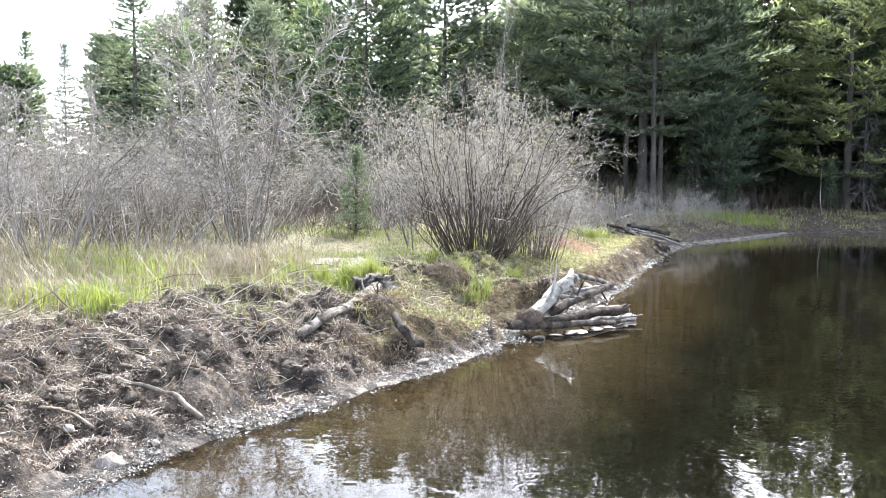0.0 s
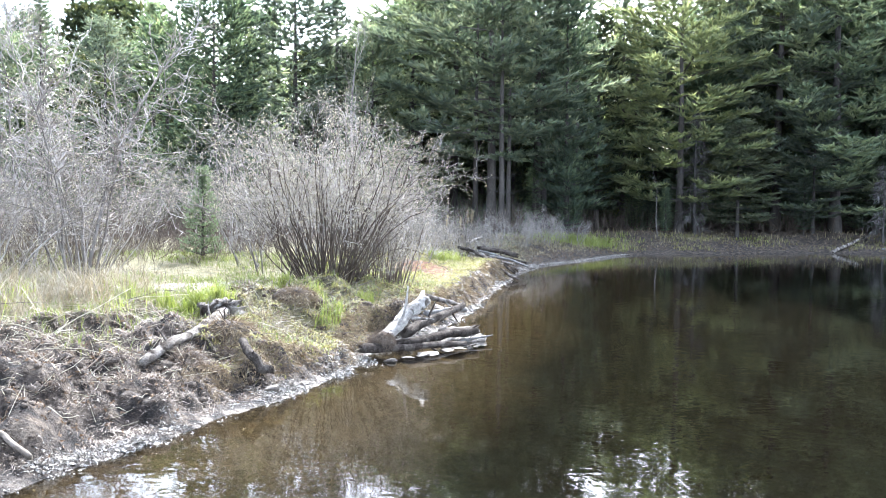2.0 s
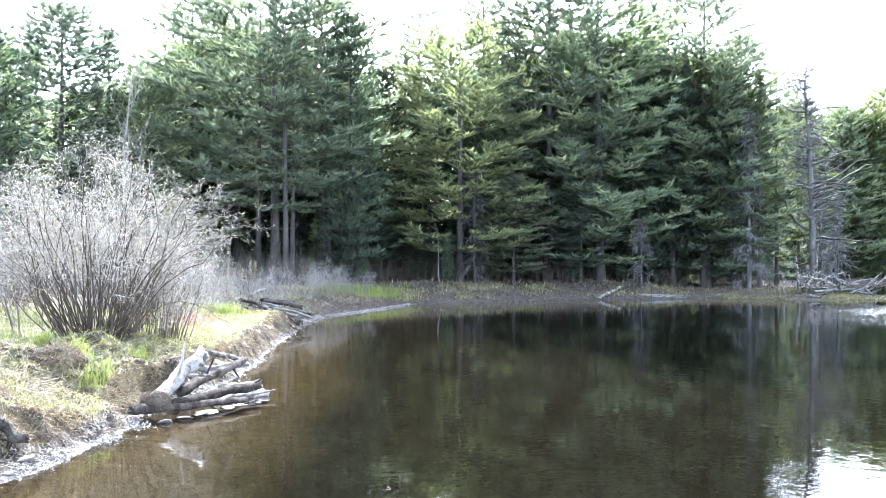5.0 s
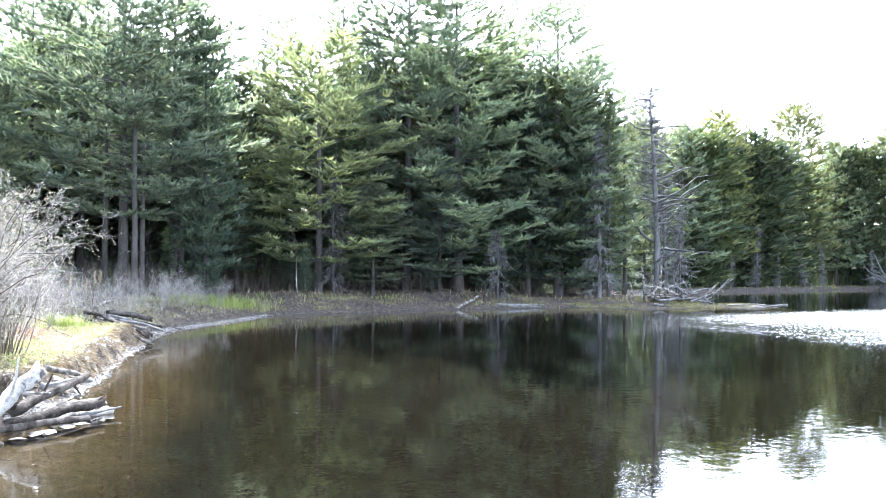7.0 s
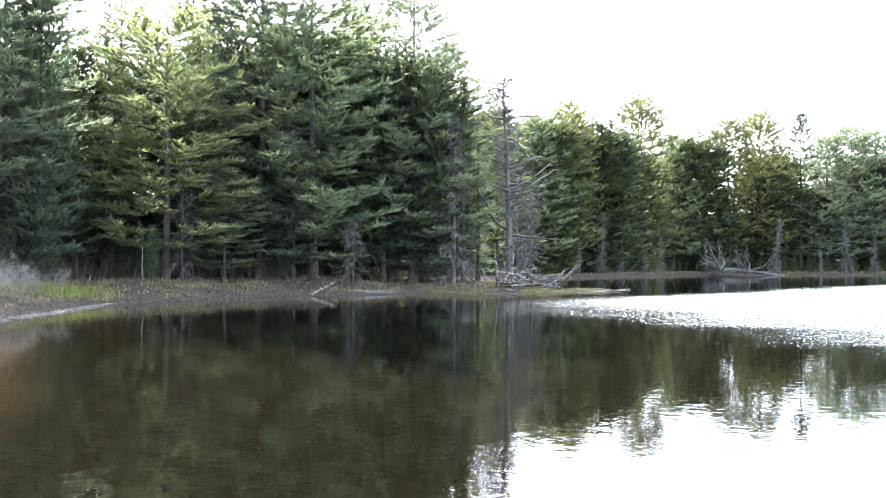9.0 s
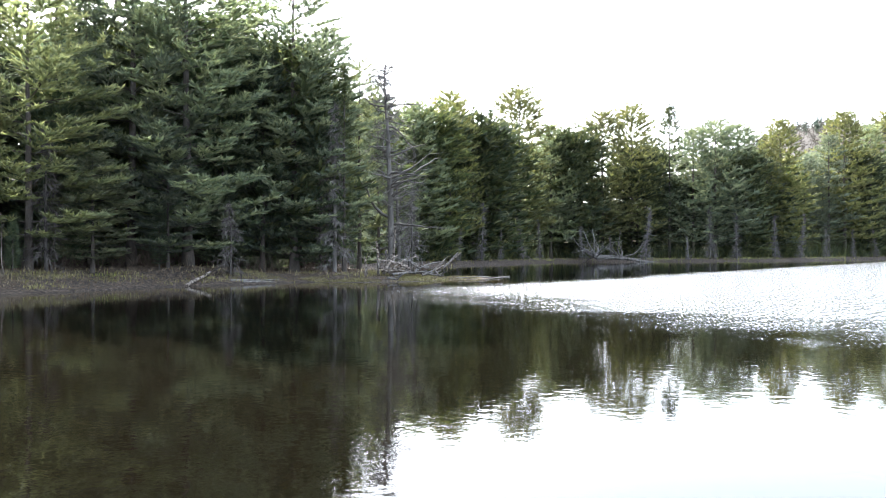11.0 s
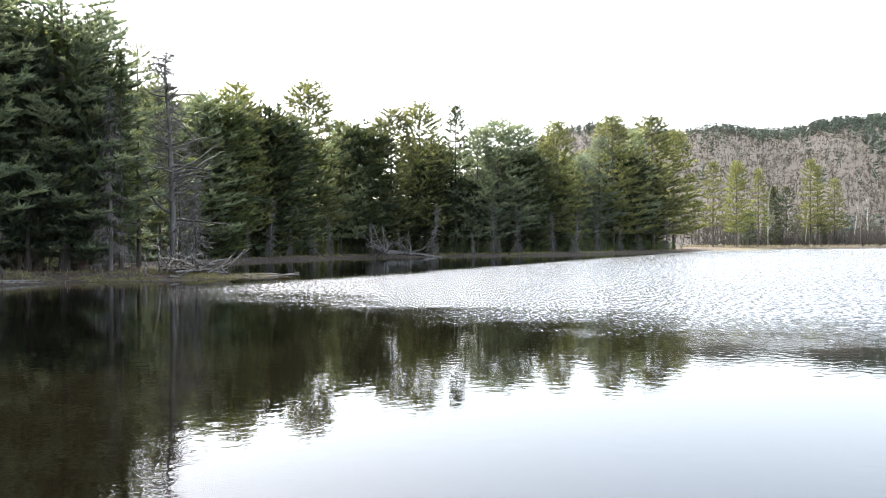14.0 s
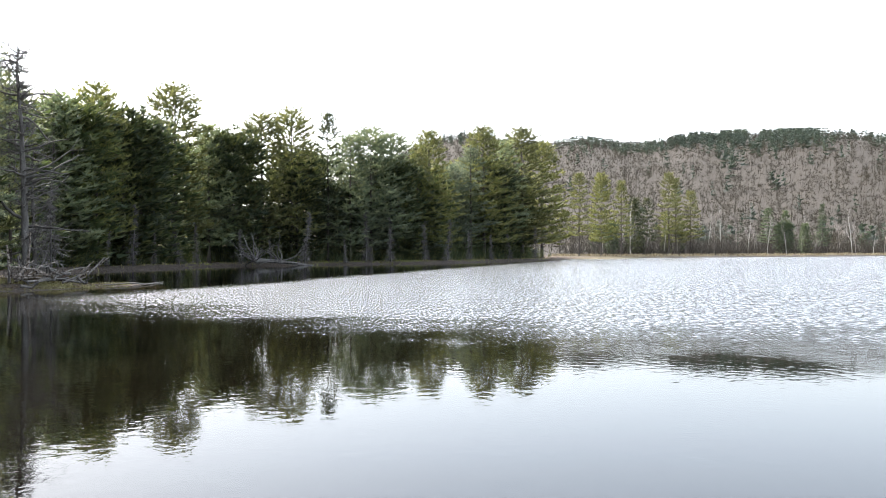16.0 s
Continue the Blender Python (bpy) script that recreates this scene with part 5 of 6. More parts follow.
log("driftwood_log", [(22.0, 33.2, 0.02), (23.2, 34.0, 0.3), (24.3, 34.7, 0.55)], 0.10, 0.07, M_LOG, 30, "pale log slanting into the water on the far bank")
for i, (a, b, r) in enumerate([((24.6, 33.6, 0.1), (27.2, 33.4, 0.12), 0.06), ((25.0, 33.2, 0.05), (26.6, 32.9, 0.05), 0.05), ((36.0, 29.6, 0.05), (38.6, 28.6, 0.03), 0.045), ((37.9, 29.5, 0.1), (41.2, 29.9, 0.04), 0.05), ((32.2, 30.6, 0.35), (34.8, 30.6, 0.45), 0.08), ((33.4, 31.2, 0.4), (35.4, 30.0, 0.2), 0.09), ((34.0, 30.2, 0.25), (36.4, 30.8, 0.9), 0.06), ((32.9, 31.4, 0.35), (32.6, 31.5, 1.5), 0.08), ((33.9, 31.6, 0.35), (34.4, 31.5, 1.7), 0.07), ((31.9, 31.3, 0.4), (31.7, 31.2, 1.3), 0.06)]):
    mid = [(p + q) / 2 + 0.08 * ((i * 7) % 3 - 1) for p, q in zip(a, b)]
    log("driftwood_log", [a, mid, b], r, r * 0.5, M_DEAD, 40 + i, "grey driftwood washed up on the low point", "driftwood on the low point", 2, 0.2)

rng_h = np.random.default_rng(55)
for i in range(9):
    hx_, hy_ = rng_h.normal(4.85, 0.3), rng_h.normal(22.3, 0.6)
    ha_, hl_ = rng_h.uniform(-1.5, 0.5), rng_h.uniform(0.5, 1.3)
    hz_ = max(ground_z(hx_, hy_), 0.05) + 0.12 + 0.025 * i
    log("driftwood_log", [(hx_ - hl_ * math.cos(ha_) / 2, hy_ - hl_ * math.sin(ha_) / 2, hz_ + 0.1), (hx_, hy_, hz_ + rng_h.normal(0, 0.04)), (hx_ + hl_ * math.cos(ha_) / 2, hy_ + hl_ * math.sin(ha_) / 2, hz_ - 0.12)], rng_h.uniform(0.03, 0.06), 0.03, (M_LOG, M_WETLOG, M_DEAD)[i % 3], 300 + i, "weathered log of the second heap further along the bank", "logs of the second heap", 2)

# the tree that fell at the far shore, roots and limbs in the air
fallen = thing("fallen_tree", pose(88.5, 52.0, ground_z(88.5, 52.0)), "bleached fallen tree with tangled bare limbs in the water", "dead tree")
rng_f = np.random.default_rng(44)
part("trunk", log_mesh("trunk", [(0, 0, 0.8), (3.5, -2.2, 0.6), (8.2, -5.0, -0.25)], 0.28, 0.12, M_DEAD, 60), fallen)
fs = np.array([[0.3, 0, 0.8]] * 16 + [[3.0, -1.8, 0.7]] * 9)
fd = unit(rng_f.normal(0, 1, (25, 3)) * np.array([1.2, 0.7, 0.7]) + np.array([-0.35, 0, 0.55]))
FP = grow(rng_f, fs, fd, rng_f.uniform(1.4, 4.2, 25), 6, 0.2)
FP[:, :, 2] = np.maximum(FP[:, :, 2], 0.1)
fl = Pile().add(*tubes(FP, np.linspace(0.10, 0.025, 6)[None].repeat(25, 0), 5))
fq = shoots(rng_f, FP, 5, 0.3, 1, 0.8)
fl.add(*tubes(grow(rng_f, fq[0], fq[1], 0.8, 4, 0.2), np.full((len(fq[0]), 4), 0.022), 3))
tagged(part("branchwork", fl.mesh("branchwork", M_DEAD), fallen), kind="stuff")

# torn root masses
def root_mass(x, y, z, size, seed, label):
    rng = np.random.default_rng(seed)
    ob = thing("root_mass", pose(x, y, z), label, "stump")
    part("soil_clump", stone_mesh(rng, (size, size * 0.8, size), M_SOIL, 0.8, 3), ob)
    D = unit(rng.normal(size=(14, 3)) + np.array([0, -0.5, -0.1]))
    Q = grow(rng, D * size * 0.45, D, size * rng.uniform(0.5, 1.0, 14), 5, 0.35, -0.16)
    tagged(part("rootwork", Pile().add(*tubes(Q, (size * 0.04 * rng.uniform(0.5, 1.4, 14))[:, None] * np.linspace(1, 0.3, 5), 5)).mesh("rootwork", M_WETLOG), ob), kind="stuff")
    N = unit(rng.normal(size=(900, 3)) * np.array([1, 1, 0.8]) + np.array([0, -0.25, 0.1]))
    tagged(part("fibrework", Pile().add(*blades(rng, N * size * np.array([0.95, 0.8, 0.75]), unit(N + np.array([0, 0, -0.9])), 3, size * 0.42, size * 0.013, 0.7)).mesh("fibrework", M_ROOT, False), ob), kind="stuff")
    return ob


root_mass(1.0, 9.95, 0.17, 0.15, 1, "dark torn root end of the bleached log")
root_mass(-0.62, 8.95, 0.34, 0.30, 2, "thick mat of roots and dead grass below the stump")
root_mass(-0.95, 8.15, 0.20, 0.24, 5, "tussock of matted roots sliding down the bank")
root_mass(-0.58, 8.62, 0.24, 0.17, 3, "clump of hanging roots and peat on the torn bank")
root_mass(0.05, 10.9, 0.52, 0.26, 4, "upturned turf with roots beside the trail")

# stones
STONES = [(-1.97, 5.06, 0.10), (-0.18, 8.03, 0.07), (-2.35, 5.43, 0.06), (-1.8, 5.42, 0.045), (0.1, 8.35, 0.04), (2.10, 11.25, 0.17), (2.25, 11.32, 0.15), (2.0, 11.1, 0.13), (2.22, 11.0, 0.15), (2.36, 11.1, 0.14), (1.85, 11.0, 0.11), (2.3, 11.55, 0.14), (2.45, 12.1, 0.13), (1.08, 9.64, 0.07), (1.3, 9.85, 0.09), (1.46, 10.0, 0.10), (1.56, 10.1, 0.11), (1.85, 10.3, 0.09), (2.0, 10.42, 0.07), (2.1, 12.9, 0.15)]
rng_r = np.random.default_rng(9)
PILE = [(1.98, 11.05, 0.2, 0.02), (2.2, 11.1, 0.22, 0.02), (2.4, 11.2, 0.2, 0.02), (2.1, 11.4, 0.22, 0.03), (2.32, 11.45, 0.2, 0.03), (2.08, 11.2, 0.17, 0.10), (2.26, 11.12, 0.15, 0.10), (2.22, 11.35, 0.16, 0.11), (2.38, 11.3, 0.13, 0.10), (1.96, 11.3, 0.14, 0.10)]
for x, y, s, lift in [(x, y, s, 0.0) for x, y, s in STONES] + PILE:
    s *= 0.75 if not lift else 0.5
    slab = 1.45 if x > 1 and y < 10.6 else 1.0          # flat slabs in front of the logs
    ob = new("stone", stone_mesh(rng_r, (slab * s * rng_r.uniform(1.0, 1.6), slab * s * rng_r.uniform(0.9, 1.3), s), M_STONE, 0.62 / slab ** 2, 3))
    ob.matrix_basis = pose(x, y, max(ground_z(x, y), -0.02) + 0.2 * s + lift, rng_r.normal(0, 10), rng_r.normal(0, 10), rng_r.uniform(0, 360))
    tagged(ob, "rounded grey field stone at the water's edge", "stone", "stones along the waterline")


def scatter(rng, count, box, keep):
    """Places in the plan's box (x0, x1, y0, y1) taken with the chance keep(x, y)."""
    x, y = rng.uniform(box[0], box[1], count), rng.uniform(box[2], box[3], count)
    k = rng.random(count) < keep(x, y)
    return x[k], y[k]


def sward(name, rng, x, y, tall, width, bend, k, material, label, clump=0.06):
    """Arching grass blades, k from each place."""
    x, y, tall = np.repeat(x, k), np.repeat(y, k), np.repeat(np.broadcast_to(tall, x.shape), k)
    x, y = x + rng.normal(0, clump, len(x)), y + rng.normal(0, clump, len(x))
    a = rng.uniform(0, 6.28, len(x))
    h = tall * rng.uniform(0.5, 1.25, len(x))
    out = bend * h * rng.uniform(0.2, 1.6, len(x))
    B = np.stack([x, y, height(x, y) - 0.01], -1)
    o = np.stack([np.cos(a), np.sin(a), 0 * a], -1)
    s = np.stack([-np.sin(a), np.cos(a), 0 * a], -1) * (width * rng.uniform(0.6, 1.4, len(x)))[:, None]
    M = B + o * (0.35 * out)[:, None] + np.array([0, 0, 1.0]) * (0.62 * h)[:, None]
    T = B + o * out[:, None] + np.array([0, 0, 1.0]) * (h * np.clip(1 - 0.25 * bend * rng.uniform(0, 2, len(x)), 0.12, 1))[:, None]
    V = np.stack([B - s, B + s, M - 0.8 * s, M + 0.8 * s, T], 1).reshape(-1, 3)
    i = np.arange(len(x))[:, None] * 5
    F = np.concatenate([i + [0, 1, 3], i + [0, 3, 2], i + [2, 3, 4]])
    return tagged(new(name, Pile().add(V, F).mesh(name, material, False)), label, "grass", kind="stuff")


rng_g = np.random.default_rng(31)
def lawn(x, y):
    d = inland(x, y)
    return smooth(1.3, 2.3, d + 0.5 * rough(x, y, 0.8, 40) + 1.7 * np.clip(turf(x, y), 0, 1) * smooth(0.2, 0.5, d)) * smooth(-0.35, 0.35, rough(x, y, 0.9, 41) + 0.15) * (1 - 0.93 * on_trail(x, y)) * (1 - 0.95 * bare_dirt(x, y))
gx, gy = scatter(rng_g, 15000, (-7, 3.5, 7, 19), lambda x, y: lawn(x, y) * smooth(6.5, 1.5, np.abs(x + 0.8)) * 0.9)
sward("short_green_grass", rng_g, gx, gy, 0.11, 0.004, 0.9, 4, M_GRASS, "short fresh green grass growing on the bank")
tx = np.array([-1.02, -0.85, -1.2, -1.0, -1.45, -3.0, -2.9, -3.1, -3.35, 0.25, 3.3, 3.5, -2.2, -1.9, 0.45, -0.1, 1.0, -1.0, -0.9, -1.1, -0.95, -0.78, 3.1, 3.3, 3.6])
ty = np.array([10.15, 10.25, 10.2, 10.4, 10.5, 7.75, 7.9, 7.7, 8.1, 11.2, 19.6, 19.9, 11.8, 10.9, 10.6, 12.6, 12.2, 10.2, 10.3, 10.35, 10.45, 10.35, 19.4, 19.3, 19.6])
sward("green_grass_tussocks", rng_g, np.repeat(tx, 14) + rng_g.normal(0, 0.09, 14 * len(tx)), np.repeat(ty, 14) + rng_g.normal(0, 0.09, 14 * len(tx)), 0.26, 0.005, 0.55, 9, M_GRASS, "tall bright green grass tussocks on the bank", 0.03)
fx, fy = scatter(rng_g, 3000, (3, 30, 17, 36), lambda x, y: smooth(1.4, 2.6, inland(x, y)) * smooth(8, 5, inland(x, y)) * smooth(0.0, 0.5, rough(x, y, 2.2, 43) + 0.1) * (1 - bare_dirt(x, y)))
sward("far_bank_grass", rng_g, fx, fy, 0.17, 0.010, 0.8, 7, M_GRASS, "patches of yellow-green grass on the further bank", 0.15)
sx, sy = scatter(rng_g, 8000, (-9, 3.5, 6, 19), lambda x, y: smooth(1.9, 3.0, inland(x, y) + 0.5 * rough(x, y, 0.7, 45) + 1.5 * np.clip(turf(x, y), 0, 1)) * smooth(13, 8, y + 0.35 * np.abs(x)) * 0.42 * (1 - bare_dirt(x, y)) + 0.08 * smooth(2, 4, inland(x, y)) * (1 - bare_dirt(x, y)))
sward("dry_grass", rng_g, sx, sy, 0.26, 0.0035, 1.2, 5, M_STRAW, "pale dry grass left from last year", 0.08)
fx, fy = scatter(rng_g, 2600, (3, 44, 17, 37), lambda x, y: smooth(1.5, 3.0, inland(x, y)) * smooth(6, 4, inland(x, y)) * 0.5)
sward("far_dry_grass", rng_g, fx, fy, 0.26, 0.010, 0.9, 4, M_STRAW, "dry straw-coloured grass on the further bank", 0.2)
mx, my = scatter(rng_g, 1500, (60, 160, 28, 58), lambda x, y: smooth(0.3, 1.2, inland(x, y)) * smooth(6, 3, inland(x, y)))
sward("far_shore_sedge", rng_g, mx, my, 0.30, 0.03, 0.8, 3, M_TURF, "dry sedge along the far shore", 0.4)
mx, my = scatter(rng_g, 4200, (195, 300, -60, 40), lambda x, y: smooth(0.5, 2.0, inland(x, y)) * smooth(30, 20, inland(x, y)))
sward("meadow_grass", rng_g, mx, my, 0.6, 0.08, 0.7, 4, M_STRAW, "tan dry meadow grass across the pond", 0.8)

# straw and sticks lying on the torn mud
lx, ly = scatter(rng_g, 8000, (-6, 3, 3.5, 14), lambda x, y: smooth(0.3, 1.0, inland(x, y)) * smooth(4.2, 2.2, inland(x, y)))
la = rng_g.uniform(0, 6.28, len(lx))
lp = grow(rng_g, np.stack([lx, ly, height(lx, ly) + 0.012], -1), np.stack([np.cos(la), np.sin(la), 0 * la + 0.08], -1), rng_g.uniform(0.05, 0.30, len(lx)), 3, 0.3, 0.0)
lp[:, :, 2] = np.maximum(lp[:, :, 2], height(lp[:, :, 0], lp[:, :, 1]) + 0.006)
tagged(new("straw_litter", Pile().add(*tubes(lp, np.full(lp.shape[:2], 0.0019), 3)).mesh("straw_litter", M_BUD)), "dead stalks and straw strewn over the mud", "litter", kind="stuff")
kx, ky = scatter(rng_g, 360, (-6, 3, 3.5, 15), lambda x, y: smooth(0.2, 0.7, inland(x, y)) * smooth(5.0, 2.2, inland(x, y)))
ka = rng_g.uniform(0, 6.28, len(kx))
kp = grow(rng_g, np.stack([kx, ky, height(kx, ky) + 0.02], -1), np.stack([np.cos(ka), np.sin(ka), 0 * ka + 0.12], -1), rng_g.uniform(0.15, 0.9, len(kx)), 5, 0.2, 0.0)
kp[:, :, 2] = np.maximum(kp[:, :, 2], height(kp[:, :, 0], kp[:, :, 1]) + 0.01)
tagged(new("stick_litter", Pile().add(*tubes(kp, (rng_g.uniform(0.0025, 0.0065, len(kx)))[:, None] * np.linspace(1, 0.5, 5), 5)).mesh("stick_litter", M_DEADSTICK)), "grey-brown sticks and twigs lying on the bank", "litter", kind="stuff")
cx, cy = scatter(rng_g, 24000, (-6, 3.5, 3.5, 15), lambda x, y: smooth(0.05, 0.6, inland(x, y)) * smooth(4.0, 2.0, inland(x, y)))
tagged(new("leaf_litter", Pile().add(*blades(rng_g, np.stack([cx, cy, height(cx, cy) + 0.008], -1), np.stack([np.cos(cx * 99), np.sin(cy * 77), 0.15 + 0 * cx], -1), 2, 0.036, 0.009, 0.5)).mesh("leaf_litter", M_LITTER, False)), "brown leaf and peat crumbs over the mud", "litter", kind="stuff")


def lumps(name, rng, x, y, size, sink, flat, material, label, category):
    bm = bmesh.new()
    if len(x) > 2500:
        bmesh.ops.create_cube(bm, size=1.3)
        bmesh.ops.triangulate(bm, faces=bm.faces[:])
    else:
        bmesh.ops.create_icosphere(bm, subdivisions=1, radius=1.0)
    bm.verts.index_update()
    base = np.array([v.co for v in bm.verts])
    face = np.array([[v.index for v in f.verts] for f in bm.faces])
    bm.free()
    n = len(x)
    k = size * np.exp(rng.normal(-0.1, 0.5, n))
    V = base[None] * (1 + 0.24 * rng.normal(size=(n, len(base), 3))) * k[:, None, None] * np.array([1.2, 1.0, flat])
    a = rng.uniform(0, 6.28, n)
    c, s = np.cos(a)[:, None], np.sin(a)[:, None]
    V = np.stack([V[..., 0] * c - V[..., 1] * s, V[..., 0] * s + V[..., 1] * c, V[..., 2]], -1)
    V += np.stack([x, y, height(x, y) - sink * k], -1)[:, None]
    F = (face[None] + (np.arange(n) * len(base))[:, None, None]).reshape(-1, 3)
    return tagged(new(name, Pile().add(V.reshape(-1, 3), F).mesh(name, material)), label, category, kind="stuff")


def along_shore(rng, count, first, last, mean, spread):
    """Places strewn along a stretch of the waterline, so far inland."""
    seg = np.array(SHORE_NEAR[first:last + 1])
    size = np.hypot(*np.diff(seg, axis=0).T)
    w = size / (4 + np.hypot(*seg[:-1].T)) ** 1.2
    i = rng.choice(len(size), count, p=w / w.sum())
    t = rng.random(count)[:, None]
    n = np.stack([seg[i, 1] - seg[i + 1, 1], seg[i + 1, 0] - seg[i, 0]], -1)
    n = n / size[i][:, None]
    P = seg[i] * (1 - t) + seg[i + 1] * t + n * rng.normal(mean, spread, count)[:, None]
    return P[:, 0], P[:, 1]


px, py = along_shore(rng_g, 2000, 4, 17, 0.13, 0.10)
near_ = along_shore(rng_g, 500, 0, 7, 0.07, 0.06)
px, py = np.r_[px, near_[0]], np.r_[py, near_[1]]
lumps("wet_pebbles", rng_g, px, py, 0.004 + 0.0008 * np.hypot(px, py), 0.15, 0.32, M_PEBBLE, "wet pebbles and mud crumbs shining along the waterline", "pebbles")
wlx, wly = along_shore(rng_g, 8000, 0, 8, 0.09, 0.07)
wl2 = along_shore(rng_g, 8500, 5, 17, 0.14, 0.09)
wlx, wly = np.r_[wlx, wl2[0]], np.r_[wly, wl2[1]]
wet_ = rng_g.random(len(wlx)) < smooth(-0.45, 0.25, rough(wlx, wly, 0.35, 57))
wlx, wly = wlx[wet_], wly[wet_]
wlr = np.repeat(np.minimum(np.hypot(wlx, wly), 14.0), 2)
tagged(new("wet_leaf_litter", Pile().add(*blades(rng_g, np.stack([wlx, wly, np.maximum(height(wlx, wly), 0.0) + 0.008], -1), np.stack([np.cos(wlx * 57), np.sin(wly * 63), 0.12 + 0 * wlx], -1), 2, 0.012 + 0.0026 * wlr, 0.0016 + 0.0005 * wlr, 0.5)).mesh("wet_leaf_litter", M_WETLEAF, False)), "wet dead leaves glinting along the waterline", "litter", kind="stuff")
px, py = scatter(rng_g, 15000, (-5.5, 3, 3.5, 13), lambda x, y: smooth(0.2, 0.7, inland(x, y)) * smooth(3.2, 1.8, inland(x, y)) * smooth(-0.5, 0.4, rough(x, y, 0.5, 51)))
lumps("peat_clods", rng_g, px, py, 0.017, 0.3, 0.8, M_SOIL, "dark torn clods of peat and turf on the bank", "soil")

px, py = scatter(rng_g, 7000, (-5.0, 2.5, 3.6, 12), lambda x, y: smooth(0.12, 0.35, inland(x, y)) * smooth(2.4, 1.2, inland(x, y)) * smooth(-0.4, 0.5, rough(x, y, 0.4, 53)))
lumps("mud_clods", rng_g, px[:700], py[:700], 0.032, 0.5, 0.7, M_SOIL, "wet brown clods of torn mud along the bank", "soil")

# dried stalks by the second heap
stalk = thing("dried_stalk", pose(4.35, 21.9, ground_z(4.35, 21.9)), "pale dried mullein stalk with a ragged seed head", "plant", "dried stalks by the logs")
rng_k = np.random.default_rng(2)
stalk_stem = part("stem", Pile().add(*tubes(grow(rng_k, [[0, 0, -0.03]], [[0, 0, 1]], 1.25, 6, 0.05), np.full((1, 6), 0.013), 6)).mesh("stem", M_LOG), stalk)
kk = np.stack([np.zeros(60), np.zeros(60), rng_k.uniform(1.0, 1.32, 60)], -1)
tagged(part("seed_head", Pile().add(*blades(rng_k, kk, unit(rng_k.normal(size=(60, 3)) + np.array([0, 0, 0.6])), 3, 0.055, 0.012, 0.4)).mesh("seed_head", M_STRAW, False), stalk_stem), kind="")
for x, y, s in [(4.15, 21.95, 0.85), (4.5, 22.3, 1.05), (3.75, 21.6, 0.8)]:
    copy_thing(stalk, pose(x, y, ground_z(x, y), 3, -2, 50 * s) @ Matrix.Diagonal((s, s, s, 1)))

# dark brush under the trees
def brush(name, box, count, keep, tall, width, material, label):
    x, y = scatter(rng_g, count, box, keep)
    C = np.stack([x, y, height(x, y)], -1)
    return tagged(new(name, Pile().add(*blades(rng_g, np.repeat(C, 3, 0) + rng_g.normal(0, 0.3, (3 * len(C), 3)) * np.array([1, 1, 0.3]), np.tile([[0, 0, 0.9]], (3 * len(C), 1)), 4, tall, width, 0.5)).mesh(name, material, False)), label, "undergrowth", kind="stuff")


brush("forest_undergrowth", (-22, 46, 26, 66), 5200, lambda x, y: smooth(3.4, 6, inland(x, y)) * smooth(24, 14, inland(x, y)) * smooth(27, 33, np.hypot(x, y)), 1.4, 0.012, M_STEM, "grey brush and dead twigs under the trees")
# shade under the far trees is put into this brush's dark colour
brush("far_undergrowth", (46, 165, 30, 90), 12000, lambda x, y: smooth(3, 5, inland(x, y)) * smooth(20, 10, inland(x, y)), 2.4, 0.035, M_SPRUCE_SHADED, "evergreen brush under the far trees, darkened with their shade")

brush("hill_foot_scrub", (205, 310, -70, 40), 1500, lambda x, y: smooth(6, 16, inland(x, y)) * smooth(60, 40, inland(x, y)), 4.6, 0.06, M_HILLTWIG, "grey leafless scrub at the foot of the hill")

brush("thicket_twigs", (-13, 1.5, 11.5, 27), 1200, lambda x, y: smooth(-2.0, -3.2, x - 2.2 * smooth(16, 18, y)) * smooth(12.0, 13.5, y + 0.35 * np.abs(x + 3)), 1.25, 0.004, M_STEM, "grey tangle of bare twigs filling the thicket")

brush("bank_brush", (1.0, 10.5, 16.5, 32), 650, lambda x, y: smooth(2.6, 3.6, inland(x, y)) * smooth(9, 6, inland(x, y)) * (1 - bare_dirt(x, y)), 0.85, 0.004, M_STEM, "low tangle of bare brush along the bank")

# turf hummocks broken off along the bank, with dry grass hanging on them
hx, hy = along_shore(rng_g, 46, 2, 6, 0.9, 0.3)
lumps("turf_hummocks", rng_g, hx, hy, 0.045, 0.35, 0.75, M_SOIL, "broken turf hummocks along the muddy bank", "soil")

brush("evergreen_undergrowth", (-24, 46, 28, 66), 4200, lambda x, y: smooth(6, 9, inland(x, y)) * smooth(40, 20, inland(x, y)) * smooth(30, 36, np.hypot(x, y)), 1.7, 0.028, M_HEMLOCK, "dark evergreen saplings and brush deep in the wood")

# the tall rank grass below the alders
ux, uy = scatter(rng_g, 2400, (-6.2, -1.6, 7.0, 12.5), lambda x, y: smooth(2.0, 3.0, inland(x, y) + 0.4 * rough(x, y, 0.6, 61)) * smooth(-0.1, 0.5, rough(x, y, 0.55, 63)))
sward("tall_dry_grass", rng_g, ux, uy, 0.46, 0.0035, 1.5, 4, M_STRAW, "tall dry grass standing in front of the alders", 0.07)
ux, uy = scatter(rng_g, 1500, (-6.2, -1.2, 7.0, 12.5), lambda x, y: smooth(2.2, 2.9, inland(x, y)) * smooth(-0.1, 0.4, rough(x, y, 0.8, 62)))
sward("tall_green_grass", rng_g, ux, uy, 0.30, 0.004, 0.5, 6, M_GRASS, "fresh green blades coming up through the dry grass", 0.05)

